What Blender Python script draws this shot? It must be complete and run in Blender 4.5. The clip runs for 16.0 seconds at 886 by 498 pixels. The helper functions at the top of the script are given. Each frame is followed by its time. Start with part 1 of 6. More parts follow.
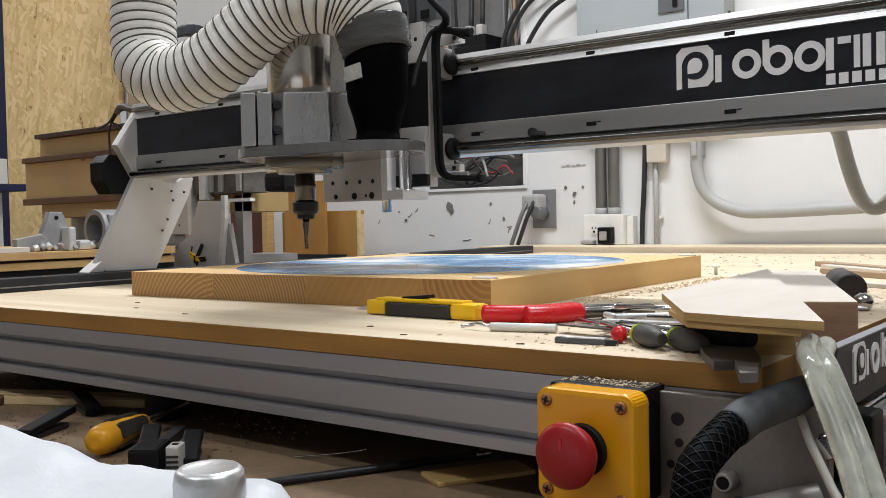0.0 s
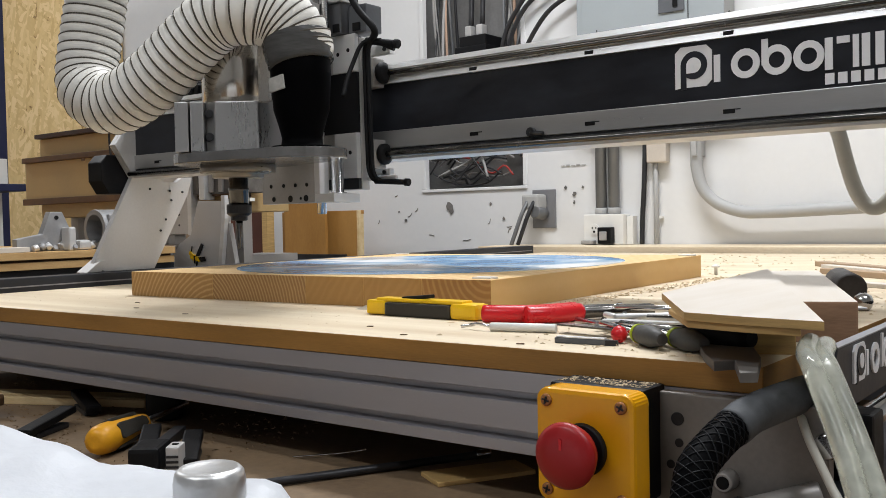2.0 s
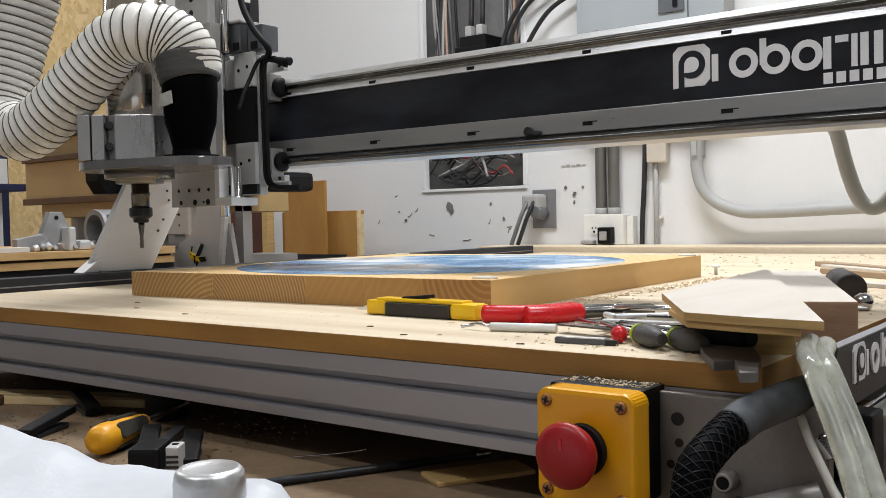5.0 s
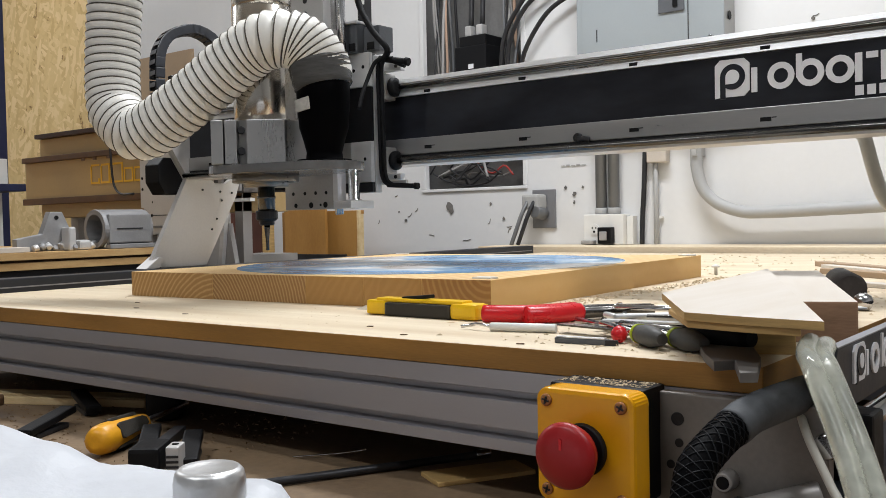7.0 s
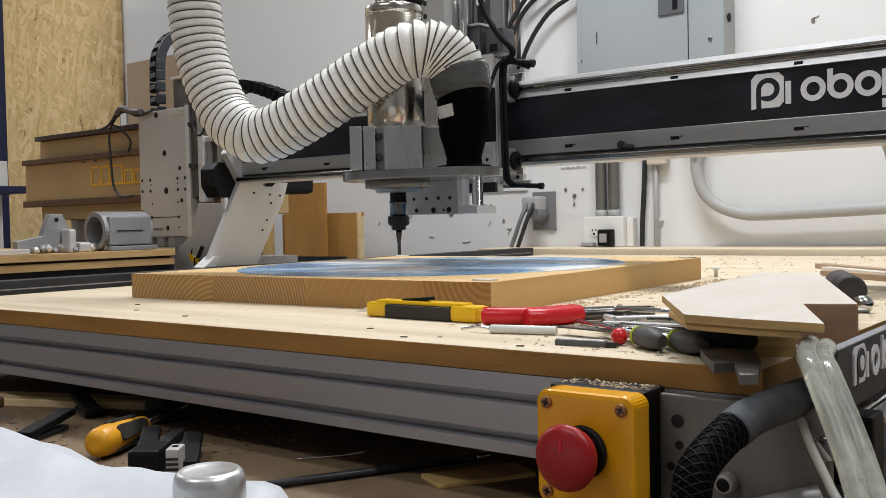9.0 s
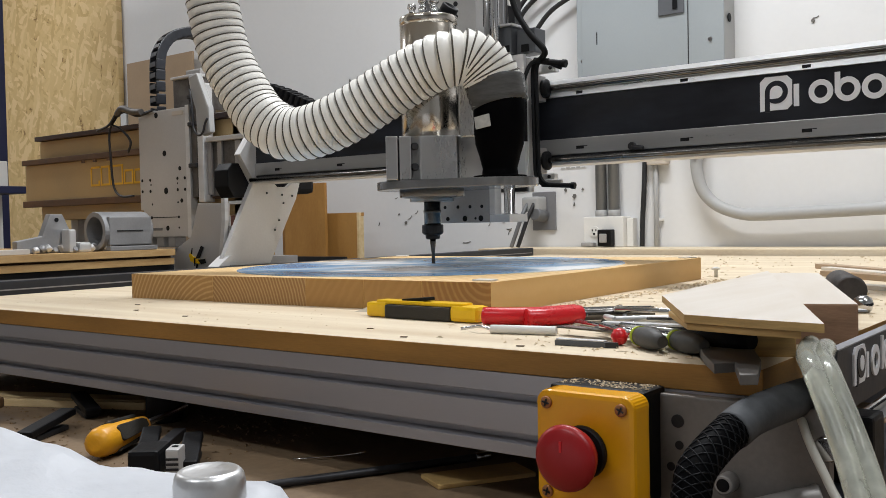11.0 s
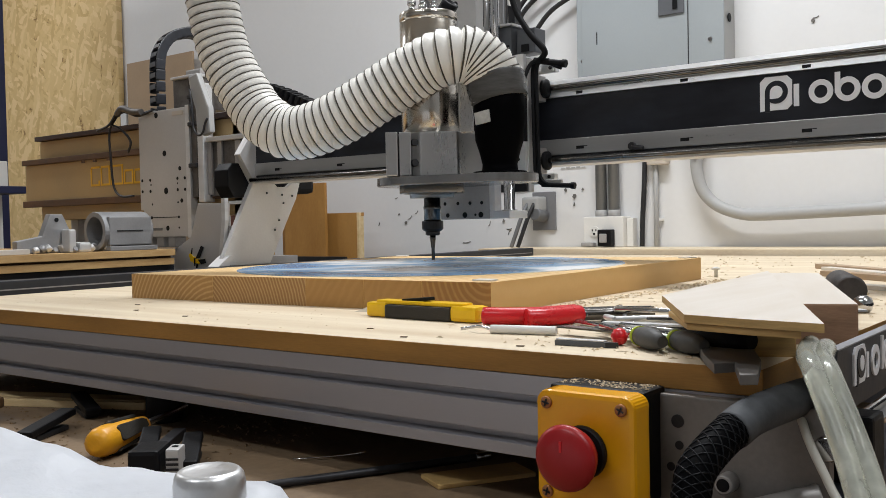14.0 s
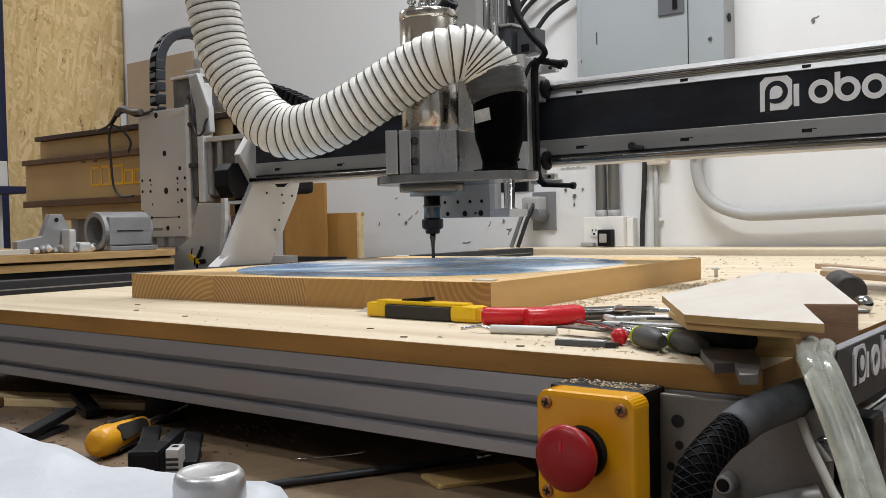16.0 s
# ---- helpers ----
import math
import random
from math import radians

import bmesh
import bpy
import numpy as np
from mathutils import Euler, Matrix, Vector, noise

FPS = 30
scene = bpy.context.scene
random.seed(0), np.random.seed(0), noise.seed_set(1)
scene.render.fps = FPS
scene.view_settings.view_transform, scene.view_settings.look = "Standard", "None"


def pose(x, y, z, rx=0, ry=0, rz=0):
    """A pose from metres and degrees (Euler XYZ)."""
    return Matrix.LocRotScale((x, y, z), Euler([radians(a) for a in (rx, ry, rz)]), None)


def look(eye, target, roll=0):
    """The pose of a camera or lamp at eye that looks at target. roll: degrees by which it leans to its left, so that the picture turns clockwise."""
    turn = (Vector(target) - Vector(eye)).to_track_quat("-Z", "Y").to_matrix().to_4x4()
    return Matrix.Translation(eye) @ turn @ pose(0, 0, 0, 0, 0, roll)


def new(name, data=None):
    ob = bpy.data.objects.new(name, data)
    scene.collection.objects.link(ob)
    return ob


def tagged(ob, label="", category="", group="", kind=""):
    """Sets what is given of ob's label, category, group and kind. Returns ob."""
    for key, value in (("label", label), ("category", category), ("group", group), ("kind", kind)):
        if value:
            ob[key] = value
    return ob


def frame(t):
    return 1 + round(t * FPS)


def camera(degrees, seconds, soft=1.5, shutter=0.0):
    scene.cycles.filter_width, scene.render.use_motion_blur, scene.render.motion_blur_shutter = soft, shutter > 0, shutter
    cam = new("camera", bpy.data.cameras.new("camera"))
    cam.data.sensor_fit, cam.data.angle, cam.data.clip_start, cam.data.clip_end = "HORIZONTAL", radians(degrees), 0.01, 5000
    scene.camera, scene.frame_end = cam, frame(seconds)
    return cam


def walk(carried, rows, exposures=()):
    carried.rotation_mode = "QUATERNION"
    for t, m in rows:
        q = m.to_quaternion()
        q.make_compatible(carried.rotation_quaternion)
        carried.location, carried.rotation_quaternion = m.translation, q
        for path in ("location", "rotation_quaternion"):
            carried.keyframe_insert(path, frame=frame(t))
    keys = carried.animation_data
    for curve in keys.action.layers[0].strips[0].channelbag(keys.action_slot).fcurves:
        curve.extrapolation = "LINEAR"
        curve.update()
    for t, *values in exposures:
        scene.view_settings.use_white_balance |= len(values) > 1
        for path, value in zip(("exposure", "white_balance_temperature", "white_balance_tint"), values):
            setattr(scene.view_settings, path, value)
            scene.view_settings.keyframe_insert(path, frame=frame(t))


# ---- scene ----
cam = camera(50.426, 16.0, soft=0.7)
EYE = Vector((0.0, -0.5998, 0.0984))


def aim(tilt):
    yaw, pit = radians(37.4947), radians(-1.759 + tilt)
    way = Vector((-math.sin(yaw) * math.cos(pit), math.cos(yaw) * math.cos(pit), math.sin(pit)))
    return look(EYE, EYE + way, -1.17)


walk(cam, [(0.0, aim(0)), (7.5, aim(0)), (8.0, aim(0.05)), (8.5, aim(0.1)), (9.0, aim(0.13)), (9.4, aim(0.138)), (16.0, aim(0.138))],
     exposures=[(0.0, 0.04), (4.5, 0.04), (7.0, 0.0), (8.5, -0.1), (9.5, -0.14), (16.0, -0.14)])

# ---- world and light ----
world = bpy.data.worlds.new("world")
world.use_nodes = True
scene.world = world
world.node_tree.nodes["Background"].inputs[0].default_value = (0.75, 0.85, 1.0, 1)
world.node_tree.nodes["Background"].inputs[1].default_value = 0.05


def area_lamp(name, x, y, z, sx, sy, power, colour=(0.935, 0.962, 1.0)):
    data = bpy.data.lights.new(name, "AREA")
    data.shape, data.size, data.size_y, data.energy, data.color = "RECTANGLE", sx, sy, power, colour
    ob = new(name, data)
    ob.matrix_world = pose(x, y, z)
    return ob


FIXTURES = [(-0.9, 1.0, 50), (-4.0, 0.6, 31), (-0.9, -1.4, 18), (0.8, -0.2, 21)]
for fx, fy, power in FIXTURES:
    area_lamp("fluorescent_light", fx, fy, 1.93, 1.2, 0.25, power)


# ---- materials ----
def mat(name, base, rough=0.5, metal=0.0, vary=0.15, scale=12.0, fine=180.0, bump=0.05, stretch=(1, 1, 1), second=None, per_object=0.0, spec=0.5, trans=0.0, ior=1.45, coat=0.0):
    m = bpy.data.materials.new(name)
    m.use_nodes = True
    nt = m.node_tree
    nd, ln = nt.nodes, nt.links
    b = nd["Principled BSDF"]
    tc = nd.new("ShaderNodeTexCoord")
    mp = nd.new("ShaderNodeMapping")
    mp.inputs["Scale"].default_value = stretch
    ln.new(tc.outputs["Object"], mp.inputs[0])
    n1 = nd.new("ShaderNodeTexNoise")
    n1.inputs["Scale"].default_value, n1.inputs["Detail"].default_value = scale, 5
    n2 = nd.new("ShaderNodeTexNoise")
    n2.inputs["Scale"].default_value, n2.inputs["Detail"].default_value = fine, 3
    ln.new(mp.outputs[0], n1.inputs[0])
    ln.new(mp.outputs[0], n2.inputs[0])
    add = nd.new("ShaderNodeMath")
    add.operation = "MULTIPLY_ADD"
    add.inputs[1].default_value = 0.35
    ln.new(n2.outputs[0], add.inputs[0])
    ln.new(n1.outputs[0], add.inputs[2])
    value = add.outputs[0]
    if per_object:
        info = nd.new("ShaderNodeObjectInfo")
        more = nd.new("ShaderNodeMath")
        more.operation = "MULTIPLY_ADD"
        more.inputs[1].default_value = per_object
        ln.new(info.outputs["Random"], more.inputs[0])
        ln.new(value, more.inputs[2])
        value = more.outputs[0]
    ramp = nd.new("ShaderNodeValToRGB")
    lo = second if second else [c * (1 - vary) for c in base]
    hi = base if second else [min(1, c * (1 + vary * 0.6)) for c in base]
    ramp.color_ramp.elements[0].color = (*lo, 1)
    ramp.color_ramp.elements[1].color = (*hi, 1)
    ramp.color_ramp.elements[0].position, ramp.color_ramp.elements[1].position = 0.42, 0.92
    ln.new(value, ramp.inputs[0])
    ln.new(ramp.outputs[0], b.inputs["Base Color"])
    rr = nd.new("ShaderNodeMapRange")
    rr.inputs[1].default_value, rr.inputs[2].default_value = 0.3, 0.9
    rr.inputs[3].default_value, rr.inputs[4].default_value = max(0.02, rough - 0.1), min(1, rough + 0.1)
    ln.new(value, rr.inputs[0])
    ln.new(rr.outputs[0], b.inputs["Roughness"])
    b.inputs["Metallic"].default_value = metal
    b.inputs["Specular IOR Level"].default_value = spec
    b.inputs["Transmission Weight"].default_value = trans
    b.inputs["IOR"].default_value = ior
    b.inputs["Coat Weight"].default_value = coat
    if bump:
        bp = nd.new("ShaderNodeBump")
        bp.inputs["Strength"].default_value, bp.inputs["Distance"].default_value = bump, 0.004
        ln.new(n2.outputs[0], bp.inputs["Height"])
        ln.new(bp.outputs[0], b.inputs["Normal"])
    return m


def rings_mat(name, light, dark, scale, per=0.5, bands="RINGS", axis="Y", rough=0.6, distort=2.0, offset=(0.03, 0, -0.06)):
    """Wood with growth rings (end grain) or long bands (face grain); each board takes its own shift."""
    m = bpy.data.materials.new(name)
    m.use_nodes = True
    nd, ln = m.node_tree.nodes, m.node_tree.links
    b = nd["Principled BSDF"]
    tc = nd.new("ShaderNodeTexCoord")
    info = nd.new("ShaderNodeObjectInfo")
    vec = nd.new("ShaderNodeCombineXYZ")
    for k, f in enumerate((per, 0.9, per * 0.3)):
        mul = nd.new("ShaderNodeMath")
        mul.operation = "MULTIPLY_ADD"
        mul.inputs[1].default_value = f * (0.12 if k != 1 else 1.0)
        mul.inputs[2].default_value = offset[k]
        ln.new(info.outputs["Random"], mul.inputs[0])
        ln.new(mul.outputs[0], vec.inputs[k])
    va = nd.new("ShaderNodeVectorMath")
    ln.new(tc.outputs["Object"], va.inputs[0])
    ln.new(vec.outputs[0], va.inputs[1])
    wv = nd.new("ShaderNodeTexWave")
    wv.wave_type = bands
    if bands == "RINGS":
        wv.rings_direction = axis
    else:
        wv.bands_direction = axis
    wv.inputs["Scale"].default_value, wv.inputs["Distortion"].default_value = scale, distort
    wv.inputs["Detail"].default_value, wv.inputs["Detail Scale"].default_value = 3, 1.2
    ln.new(va.outputs[0], wv.inputs[0])
    ns = nd.new("ShaderNodeTexNoise")
    ns.inputs["Scale"].default_value = 220
    ln.new(tc.outputs["Object"], ns.inputs[0])
    mixv = nd.new("ShaderNodeMath")
    mixv.operation = "MULTIPLY_ADD"
    mixv.inputs[1].default_value = 0.5
    ln.new(ns.outputs[0], mixv.inputs[0])
    ln.new(wv.outputs["Fac"], mixv.inputs[2])
    sh = nd.new("ShaderNodeMath")
    sh.operation = "MULTIPLY_ADD"
    sh.inputs[1].default_value, sh.inputs[2].default_value = 0.5, -0.25
    ln.new(info.outputs["Random"], sh.inputs[0])
    tot = nd.new("ShaderNodeMath")
    ln.new(mixv.outputs[0], tot.inputs[0])
    ln.new(sh.outputs[0], tot.inputs[1])
    ramp = nd.new("ShaderNodeValToRGB")
    ramp.color_ramp.elements[0].color, ramp.color_ramp.elements[1].color = (*light, 1), (*dark, 1)
    ramp.color_ramp.elements[0].position, ramp.color_ramp.elements[1].position = 0.2, 1.25
    ramp.color_ramp.elements[1].position = 1.0
    ln.new(tot.outputs[0], ramp.inputs[0])
    ln.new(ramp.outputs[0], b.inputs["Base Color"])
    b.inputs["Roughness"].default_value = rough
    bp = nd.new("ShaderNodeBump")
    bp.inputs["Strength"].default_value, bp.inputs["Distance"].default_value = 0.08, 0.002
    ln.new(tot.outputs[0], bp.inputs["Height"])
    ln.new(bp.outputs[0], b.inputs["Normal"])
    return m


def flake_mat(name):
    """Oriented strand board: layers of crisp overlapping strands of several tans with small dark gaps."""
    m = bpy.data.materials.new(name)
    m.use_nodes = True
    nd, ln = m.node_tree.nodes, m.node_tree.links
    b = nd["Principled BSDF"]
    tc = nd.new("ShaderNodeTexCoord")
    wob = nd.new("ShaderNodeTexNoise")
    wob.inputs["Scale"].default_value, wob.inputs["Detail"].default_value = 30, 2
    ln.new(tc.outputs["Object"], wob.inputs[0])
    warp = nd.new("ShaderNodeVectorMath")
    warp.operation = "MULTIPLY_ADD"
    warp.inputs[1].default_value = (0.02, 0.0, 0.02)
    ln.new(wob.outputs["Color"], warp.inputs[0])
    ln.new(tc.outputs["Object"], warp.inputs[2])
    tone = None
    for turn, sc in ((12, (7, 0.01, 34)), (68, (9, 0.01, 30)), (-38, (8, 0.01, 42)), (30, (13, 0.01, 60)), (-75, (11, 0.01, 38))):
        mp = nd.new("ShaderNodeMapping")
        mp.vector_type = "TEXTURE"
        mp.inputs["Rotation"].default_value = (0, radians(turn), 0)
        mp.inputs["Scale"].default_value = (1 / sc[0], 1 / sc[1], 1 / sc[2])
        ln.new(warp.outputs[0], mp.inputs[0])
        cell = nd.new("ShaderNodeTexVoronoi")
        cell.inputs["Scale"].default_value = 1.0
        ln.new(mp.outputs[0], cell.inputs[0])
        sep = nd.new("ShaderNodeSeparateColor")
        ln.new(cell.outputs["Color"], sep.inputs[0])
        if tone is None:
            tone = sep.outputs[0]
            continue
        over = nd.new("ShaderNodeMath")
        over.operation = "GREATER_THAN"
        over.inputs[1].default_value = 0.62
        ln.new(sep.outputs[1], over.inputs[0])
        mx = nd.new("ShaderNodeMix")
        ln.new(over.outputs[0], mx.inputs["Factor"])
        ln.new(tone, mx.inputs["A"])
        ln.new(sep.outputs[0], mx.inputs["B"])
        tone = mx.outputs["Result"]
    big = nd.new("ShaderNodeTexNoise")
    big.inputs["Scale"].default_value, big.inputs["Detail"].default_value = 60, 3
    ln.new(tc.outputs["Object"], big.inputs[0])
    tot = nd.new("ShaderNodeMath")
    tot.operation = "MULTIPLY_ADD"
    tot.inputs[1].default_value = 0.3
    ln.new(big.outputs[0], tot.inputs[0])
    ln.new(tone, tot.inputs[2])
    ramp = nd.new("ShaderNodeValToRGB")
    els = ramp.color_ramp.elements
    els[0].color, els[1].color = (0.22, 0.12, 0.035, 1), (0.74, 0.545, 0.28, 1)
    els[0].position, els[1].position = 0.12, 1.0
    els.new(0.17).color = (0.54, 0.365, 0.145, 1)
    els.new(0.45).color = (0.61, 0.43, 0.19, 1)
    els.new(0.75).color = (0.66, 0.475, 0.215, 1)
    ln.new(tot.outputs[0], ramp.inputs[0])
    ln.new(ramp.outputs[0], b.inputs["Base Color"])
    b.inputs["Roughness"].default_value = 0.55
    bp = nd.new("ShaderNodeBump")
    bp.inputs["Strength"].default_value, bp.inputs["Distance"].default_value = 0.2, 0.003
    ln.new(tone, bp.inputs["Height"])
    ln.new(bp.outputs[0], b.inputs["Normal"])
    return m


def print_mat(name):
    """A glossy printed disc: blue water, brown land patches and white cloud streaks, made paler for the wall's
    reflection.
    """
    m = bpy.data.materials.new(name)
    m.use_nodes = True
    nd, ln = m.node_tree.nodes, m.node_tree.links
    b = nd["Principled BSDF"]
    tc = nd.new("ShaderNodeTexCoord")
    n1 = nd.new("ShaderNodeTexNoise")
    n1.inputs["Scale"].default_value, n1.inputs["Detail"].default_value, n1.inputs["Distortion"].default_value = 6, 8, 0.8
    n2 = nd.new("ShaderNodeTexNoise")
    n2.inputs["Scale"].default_value, n2.inputs["Detail"].default_value = 4.2, 7
    for n in (n1, n2):
        ln.new(tc.outputs["Object"], n.inputs[0])
    r1 = nd.new("ShaderNodeValToRGB")
    e = r1.color_ramp.elements
    # blues lifted and cloud whites widened to stand in for the wall's sheen
    e[0].color, e[1].color = (0.045, 0.15, 0.36, 1), (0.88, 0.9, 0.92, 1)
    e[0].position, e[1].position = 0.27, 0.6
    e.new(0.45).color = (0.15, 0.33, 0.56, 1)
    e.new(0.53).color = (0.42, 0.57, 0.70, 1)
    ln.new(n1.outputs[0], r1.inputs[0])
    r2 = nd.new("ShaderNodeValToRGB")
    r2.color_ramp.elements[0].position, r2.color_ramp.elements[1].position = 0.56, 0.68
    ln.new(n2.outputs[0], r2.inputs[0])
    mix = nd.new("ShaderNodeMix")
    mix.data_type = "RGBA"
    mix.inputs["B"].default_value = (0.24, 0.17, 0.11, 1)
    ln.new(r2.outputs[0], mix.inputs["Factor"])
    ln.new(r1.outputs[0], mix.inputs["A"])
    ln.new(mix.outputs["Result"], b.inputs["Base Color"])
    b.inputs["Roughness"].default_value = 0.22
    return m


ALU = mat("brushed_aluminium", (0.72, 0.72, 0.72), 0.4, 0.6, 0.1, 8, 300, 0.03, stretch=(1, 1, 8))
ALU_PLATE = mat("milled_aluminium_plate", (0.58, 0.57, 0.56), 0.5, 0.5, 0.12, 6, 240, 0.03)
# darker, browner copy of the plate aluminium: the corner's shade is in its colour
CORNER_ALU = mat("shaded_grimy_corner_aluminium", (0.25, 0.232, 0.215), 0.5, 0.5, 0.25, 9, 240, 0.05)
CASTING_DARK = mat("dull_corner_aluminium", (0.40, 0.385, 0.37), 0.5, 0.5, 0.15, 9, 240, 0.04)
ALU_DULL = mat("anodised_extrusion", (0.285, 0.283, 0.302), 0.42, 0.6, 0.08, 5, 260, 0.02, stretch=(0.3, 4, 4))
RAIL_ALU = mat("clear_anodised_extrusion", (0.41, 0.405, 0.43), 0.36, 0.6, 0.08, 5, 260, 0.02, stretch=(0.3, 4, 4))
STEEL = mat("polished_steel", (0.62, 0.62, 0.63), 0.14, 1.0, 0.08, 10, 200, 0.01)
BRASSY = mat("turned_spindle_steel", (0.6, 0.56, 0.5), 0.16, 1.0, 0.1, 6, 220, 0.01, stretch=(6, 6, 0.6))
DARK_STEEL = mat("blackened_steel", (0.035, 0.035, 0.038), 0.4, 0.5, 0.3, 20, 200, 0.04)
BLACK = mat("black_plastic", (0.006, 0.006, 0.007), 0.5, 0, 0.3, 14, 260, 0.03, spec=0.22)
BLACK_BEAM = mat("scuffed_black_anodised", (0.022, 0.025, 0.034), 0.33, 0.1, 0.8, 15, 50, 0.02, stretch=(0.6, 1, 1.6), second=(0.003, 0.003, 0.005))
BLACK_RAIL = mat("black_rail_paint", (0.02, 0.022, 0.028), 0.45, 0.1, 0.3, 10, 200, 0.02)
RUBBER = mat("black_rubber", (0.008, 0.008, 0.009), 0.6, 0, 0.4, 30, 300, 0.12, spec=0.22)
BLACK_MATTE = mat("matte_black_duct", (0.0016, 0.0016, 0.002), 0.5, 0, 0.3, 14, 70, 0.1, spec=0.03)
PALE_PINE = mat("pale_pine_strip", (0.78, 0.62, 0.37), 0.6, 0, 0.2, 10, 160, 0.06, second=(0.6, 0.42, 0.2), stretch=(1, 6, 6))
GREY_BOX = mat("grey_motor_housing", (0.10, 0.105, 0.115), 0.5, 0.1, 0.15, 12, 200, 0.04)
LOGO = mat("silver_grey_lettering", (0.82, 0.82, 0.84), 0.45, 0.1, 0.06, 20, 200, 0.0)
WALL = mat("white_wall_paint", (0.70, 0.70, 0.70), 0.6, 0, 0.04, 1.6, 60, 0.06)
DIRT = mat("scuff_marks", (0.16, 0.15, 0.14), 0.8, 0, 0.5, 30, 300, 0.0)
PANEL_GREY = mat("grey_enamel_panel", (0.33, 0.36, 0.375), 0.42, 0.1, 0.05, 4, 160, 0.02)
CONDUIT = mat("grey_pvc_conduit", (0.38, 0.38, 0.375), 0.45, 0, 0.08, 8, 160, 0.02)
CONDUIT_DARK = mat("galvanised_conduit", (0.18, 0.185, 0.19), 0.45, 0.4, 0.12, 8, 160, 0.02)
OUTLET = mat("white_outlet_plastic", (0.74, 0.73, 0.70), 0.35, 0, 0.05, 20, 200, 0.01)
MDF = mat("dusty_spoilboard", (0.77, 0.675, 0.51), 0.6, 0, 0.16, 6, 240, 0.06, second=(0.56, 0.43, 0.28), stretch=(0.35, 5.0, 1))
# brown edge, set darker than the top partly for the shade on its front
MDF_EDGE = mat("shaded_brown_board_edge", (0.37, 0.185, 0.043), 0.6, 0, 0.35, 9, 200, 0.06, stretch=(0.5, 1, 5))
PINE_LONG = rings_mat("pine_long_grain", (0.70, 0.455, 0.185), (0.645, 0.40, 0.15), 9, 0.6, "BANDS", "Z", distort=3.0)
PINE_END = rings_mat("pine_end_grain", (0.50, 0.285, 0.095), (0.36, 0.175, 0.05), 40, 0.1, "RINGS", "Y", distort=1.2, offset=(-0.05, 0, -0.03))
PINE_END_DENSE = rings_mat("pine_end_grain_dense", (0.56, 0.35, 0.15), (0.33, 0.175, 0.06), 62, 0.3, "RINGS", "Y", distort=1.6, offset=(0.115, 0, 0.055))
PINE_END_BOLD = rings_mat("pine_end_grain_bold", (0.62, 0.40, 0.165), (0.40, 0.215, 0.07), 46, 0.3, "RINGS", "Y", distort=1.8, offset=(-0.12, 0, 0.07))
PINE_END_PLAIN = rings_mat("pine_end_grain_plain", (0.45, 0.25, 0.08), (0.42, 0.225, 0.068), 30, 0.5, "RINGS", "Y", distort=6.0, offset=(-0.26, 0, 0.16))
PINE_TOP = rings_mat("pine_planed_face", (0.80, 0.58, 0.30), (0.66, 0.43, 0.19), 20, 0.8, "BANDS", "X", distort=3.0)
PLY_FACE = mat("birch_ply_face", (0.68, 0.63, 0.57), 0.55, 0, 0.1, 10, 220, 0.05, second=(0.60, 0.535, 0.455), stretch=(6, 0.8, 1))
PLY_EDGE = mat("ply_edge", (0.55, 0.36, 0.14), 0.6, 0, 0.3, 20, 200, 0.08, stretch=(1, 1, 12))
WOOD_DARK = mat("dark_brown_wood", (0.36, 0.21, 0.125), 0.6, 0, 0.35, 14, 160, 0.1, stretch=(1, 0.4, 5))
WOOD_BOX = mat("varnished_plywood_box", (0.46, 0.24, 0.065), 0.4, 0, 0.25, 6, 120, 0.03, second=(0.34, 0.16, 0.038), stretch=(2, 2, 0.7))
RED_WOOD = mat("dark_red_board", (0.10, 0.035, 0.022), 0.5, 0, 0.3, 9, 150, 0.04)
TAN_PAINT = mat("tan_machine_paint", (0.42, 0.29, 0.13), 0.45, 0.1, 0.14, 5, 160, 0.03)
RUSTY = mat("oily_brown_rail", (0.13, 0.07, 0.035), 0.5, 0.4, 0.4, 20, 160, 0.08)
YELLOW_LINE = mat("yellow_marking", (0.75, 0.42, 0.02), 0.5, 0, 0.08, 20, 200, 0.0)
ESTOP_YELLOW = mat("yellow_enclosure_plastic", (0.80, 0.37, 0.004), 0.3, 0, 0.05, 12, 300, 0.02, coat=0.2)
ESTOP_RED = mat("red_mushroom_plastic", (0.34, 0.01, 0.013), 0.33, 0, 0.08, 20, 300, 0.02)
YELLOW = mat("yellow_tool_plastic", (0.85, 0.52, 0.01), 0.3, 0, 0.08, 30, 300, 0.02)
ORANGE = mat("orange_yellow_handle", (0.78, 0.36, 0.015), 0.35, 0, 0.15, 30, 300, 0.03)
RED = mat("red_dipped_vinyl", (0.62, 0.014, 0.02), 0.28, 0, 0.08, 30, 300, 0.02)
GREEN = mat("lime_plastic", (0.42, 0.5, 0.03), 0.35, 0, 0.1, 30, 300, 0.02)
HOSE = mat("white_hose_film", (0.84, 0.82, 0.765), 0.36, 0, 0.08, 20, 200, 0.04)
WIRE = mat("hose_wire", (0.07, 0.06, 0.045), 0.45, 0.3, 0.1, 30, 200, 0.0)
CLEAR = mat("clear_vinyl_tube", (0.80, 0.82, 0.72), 0.16, 0, 0.3, 60, 200, 0.08, trans=0.7, ior=1.25, stretch=(1, 1, 0.3))
CLEAR_FILM = mat("clear_collar_film", (0.13, 0.13, 0.128), 0.18, 0, 0.25, 40, 120, 0.06, trans=0.4, ior=1.2, stretch=(1, 1, 6))
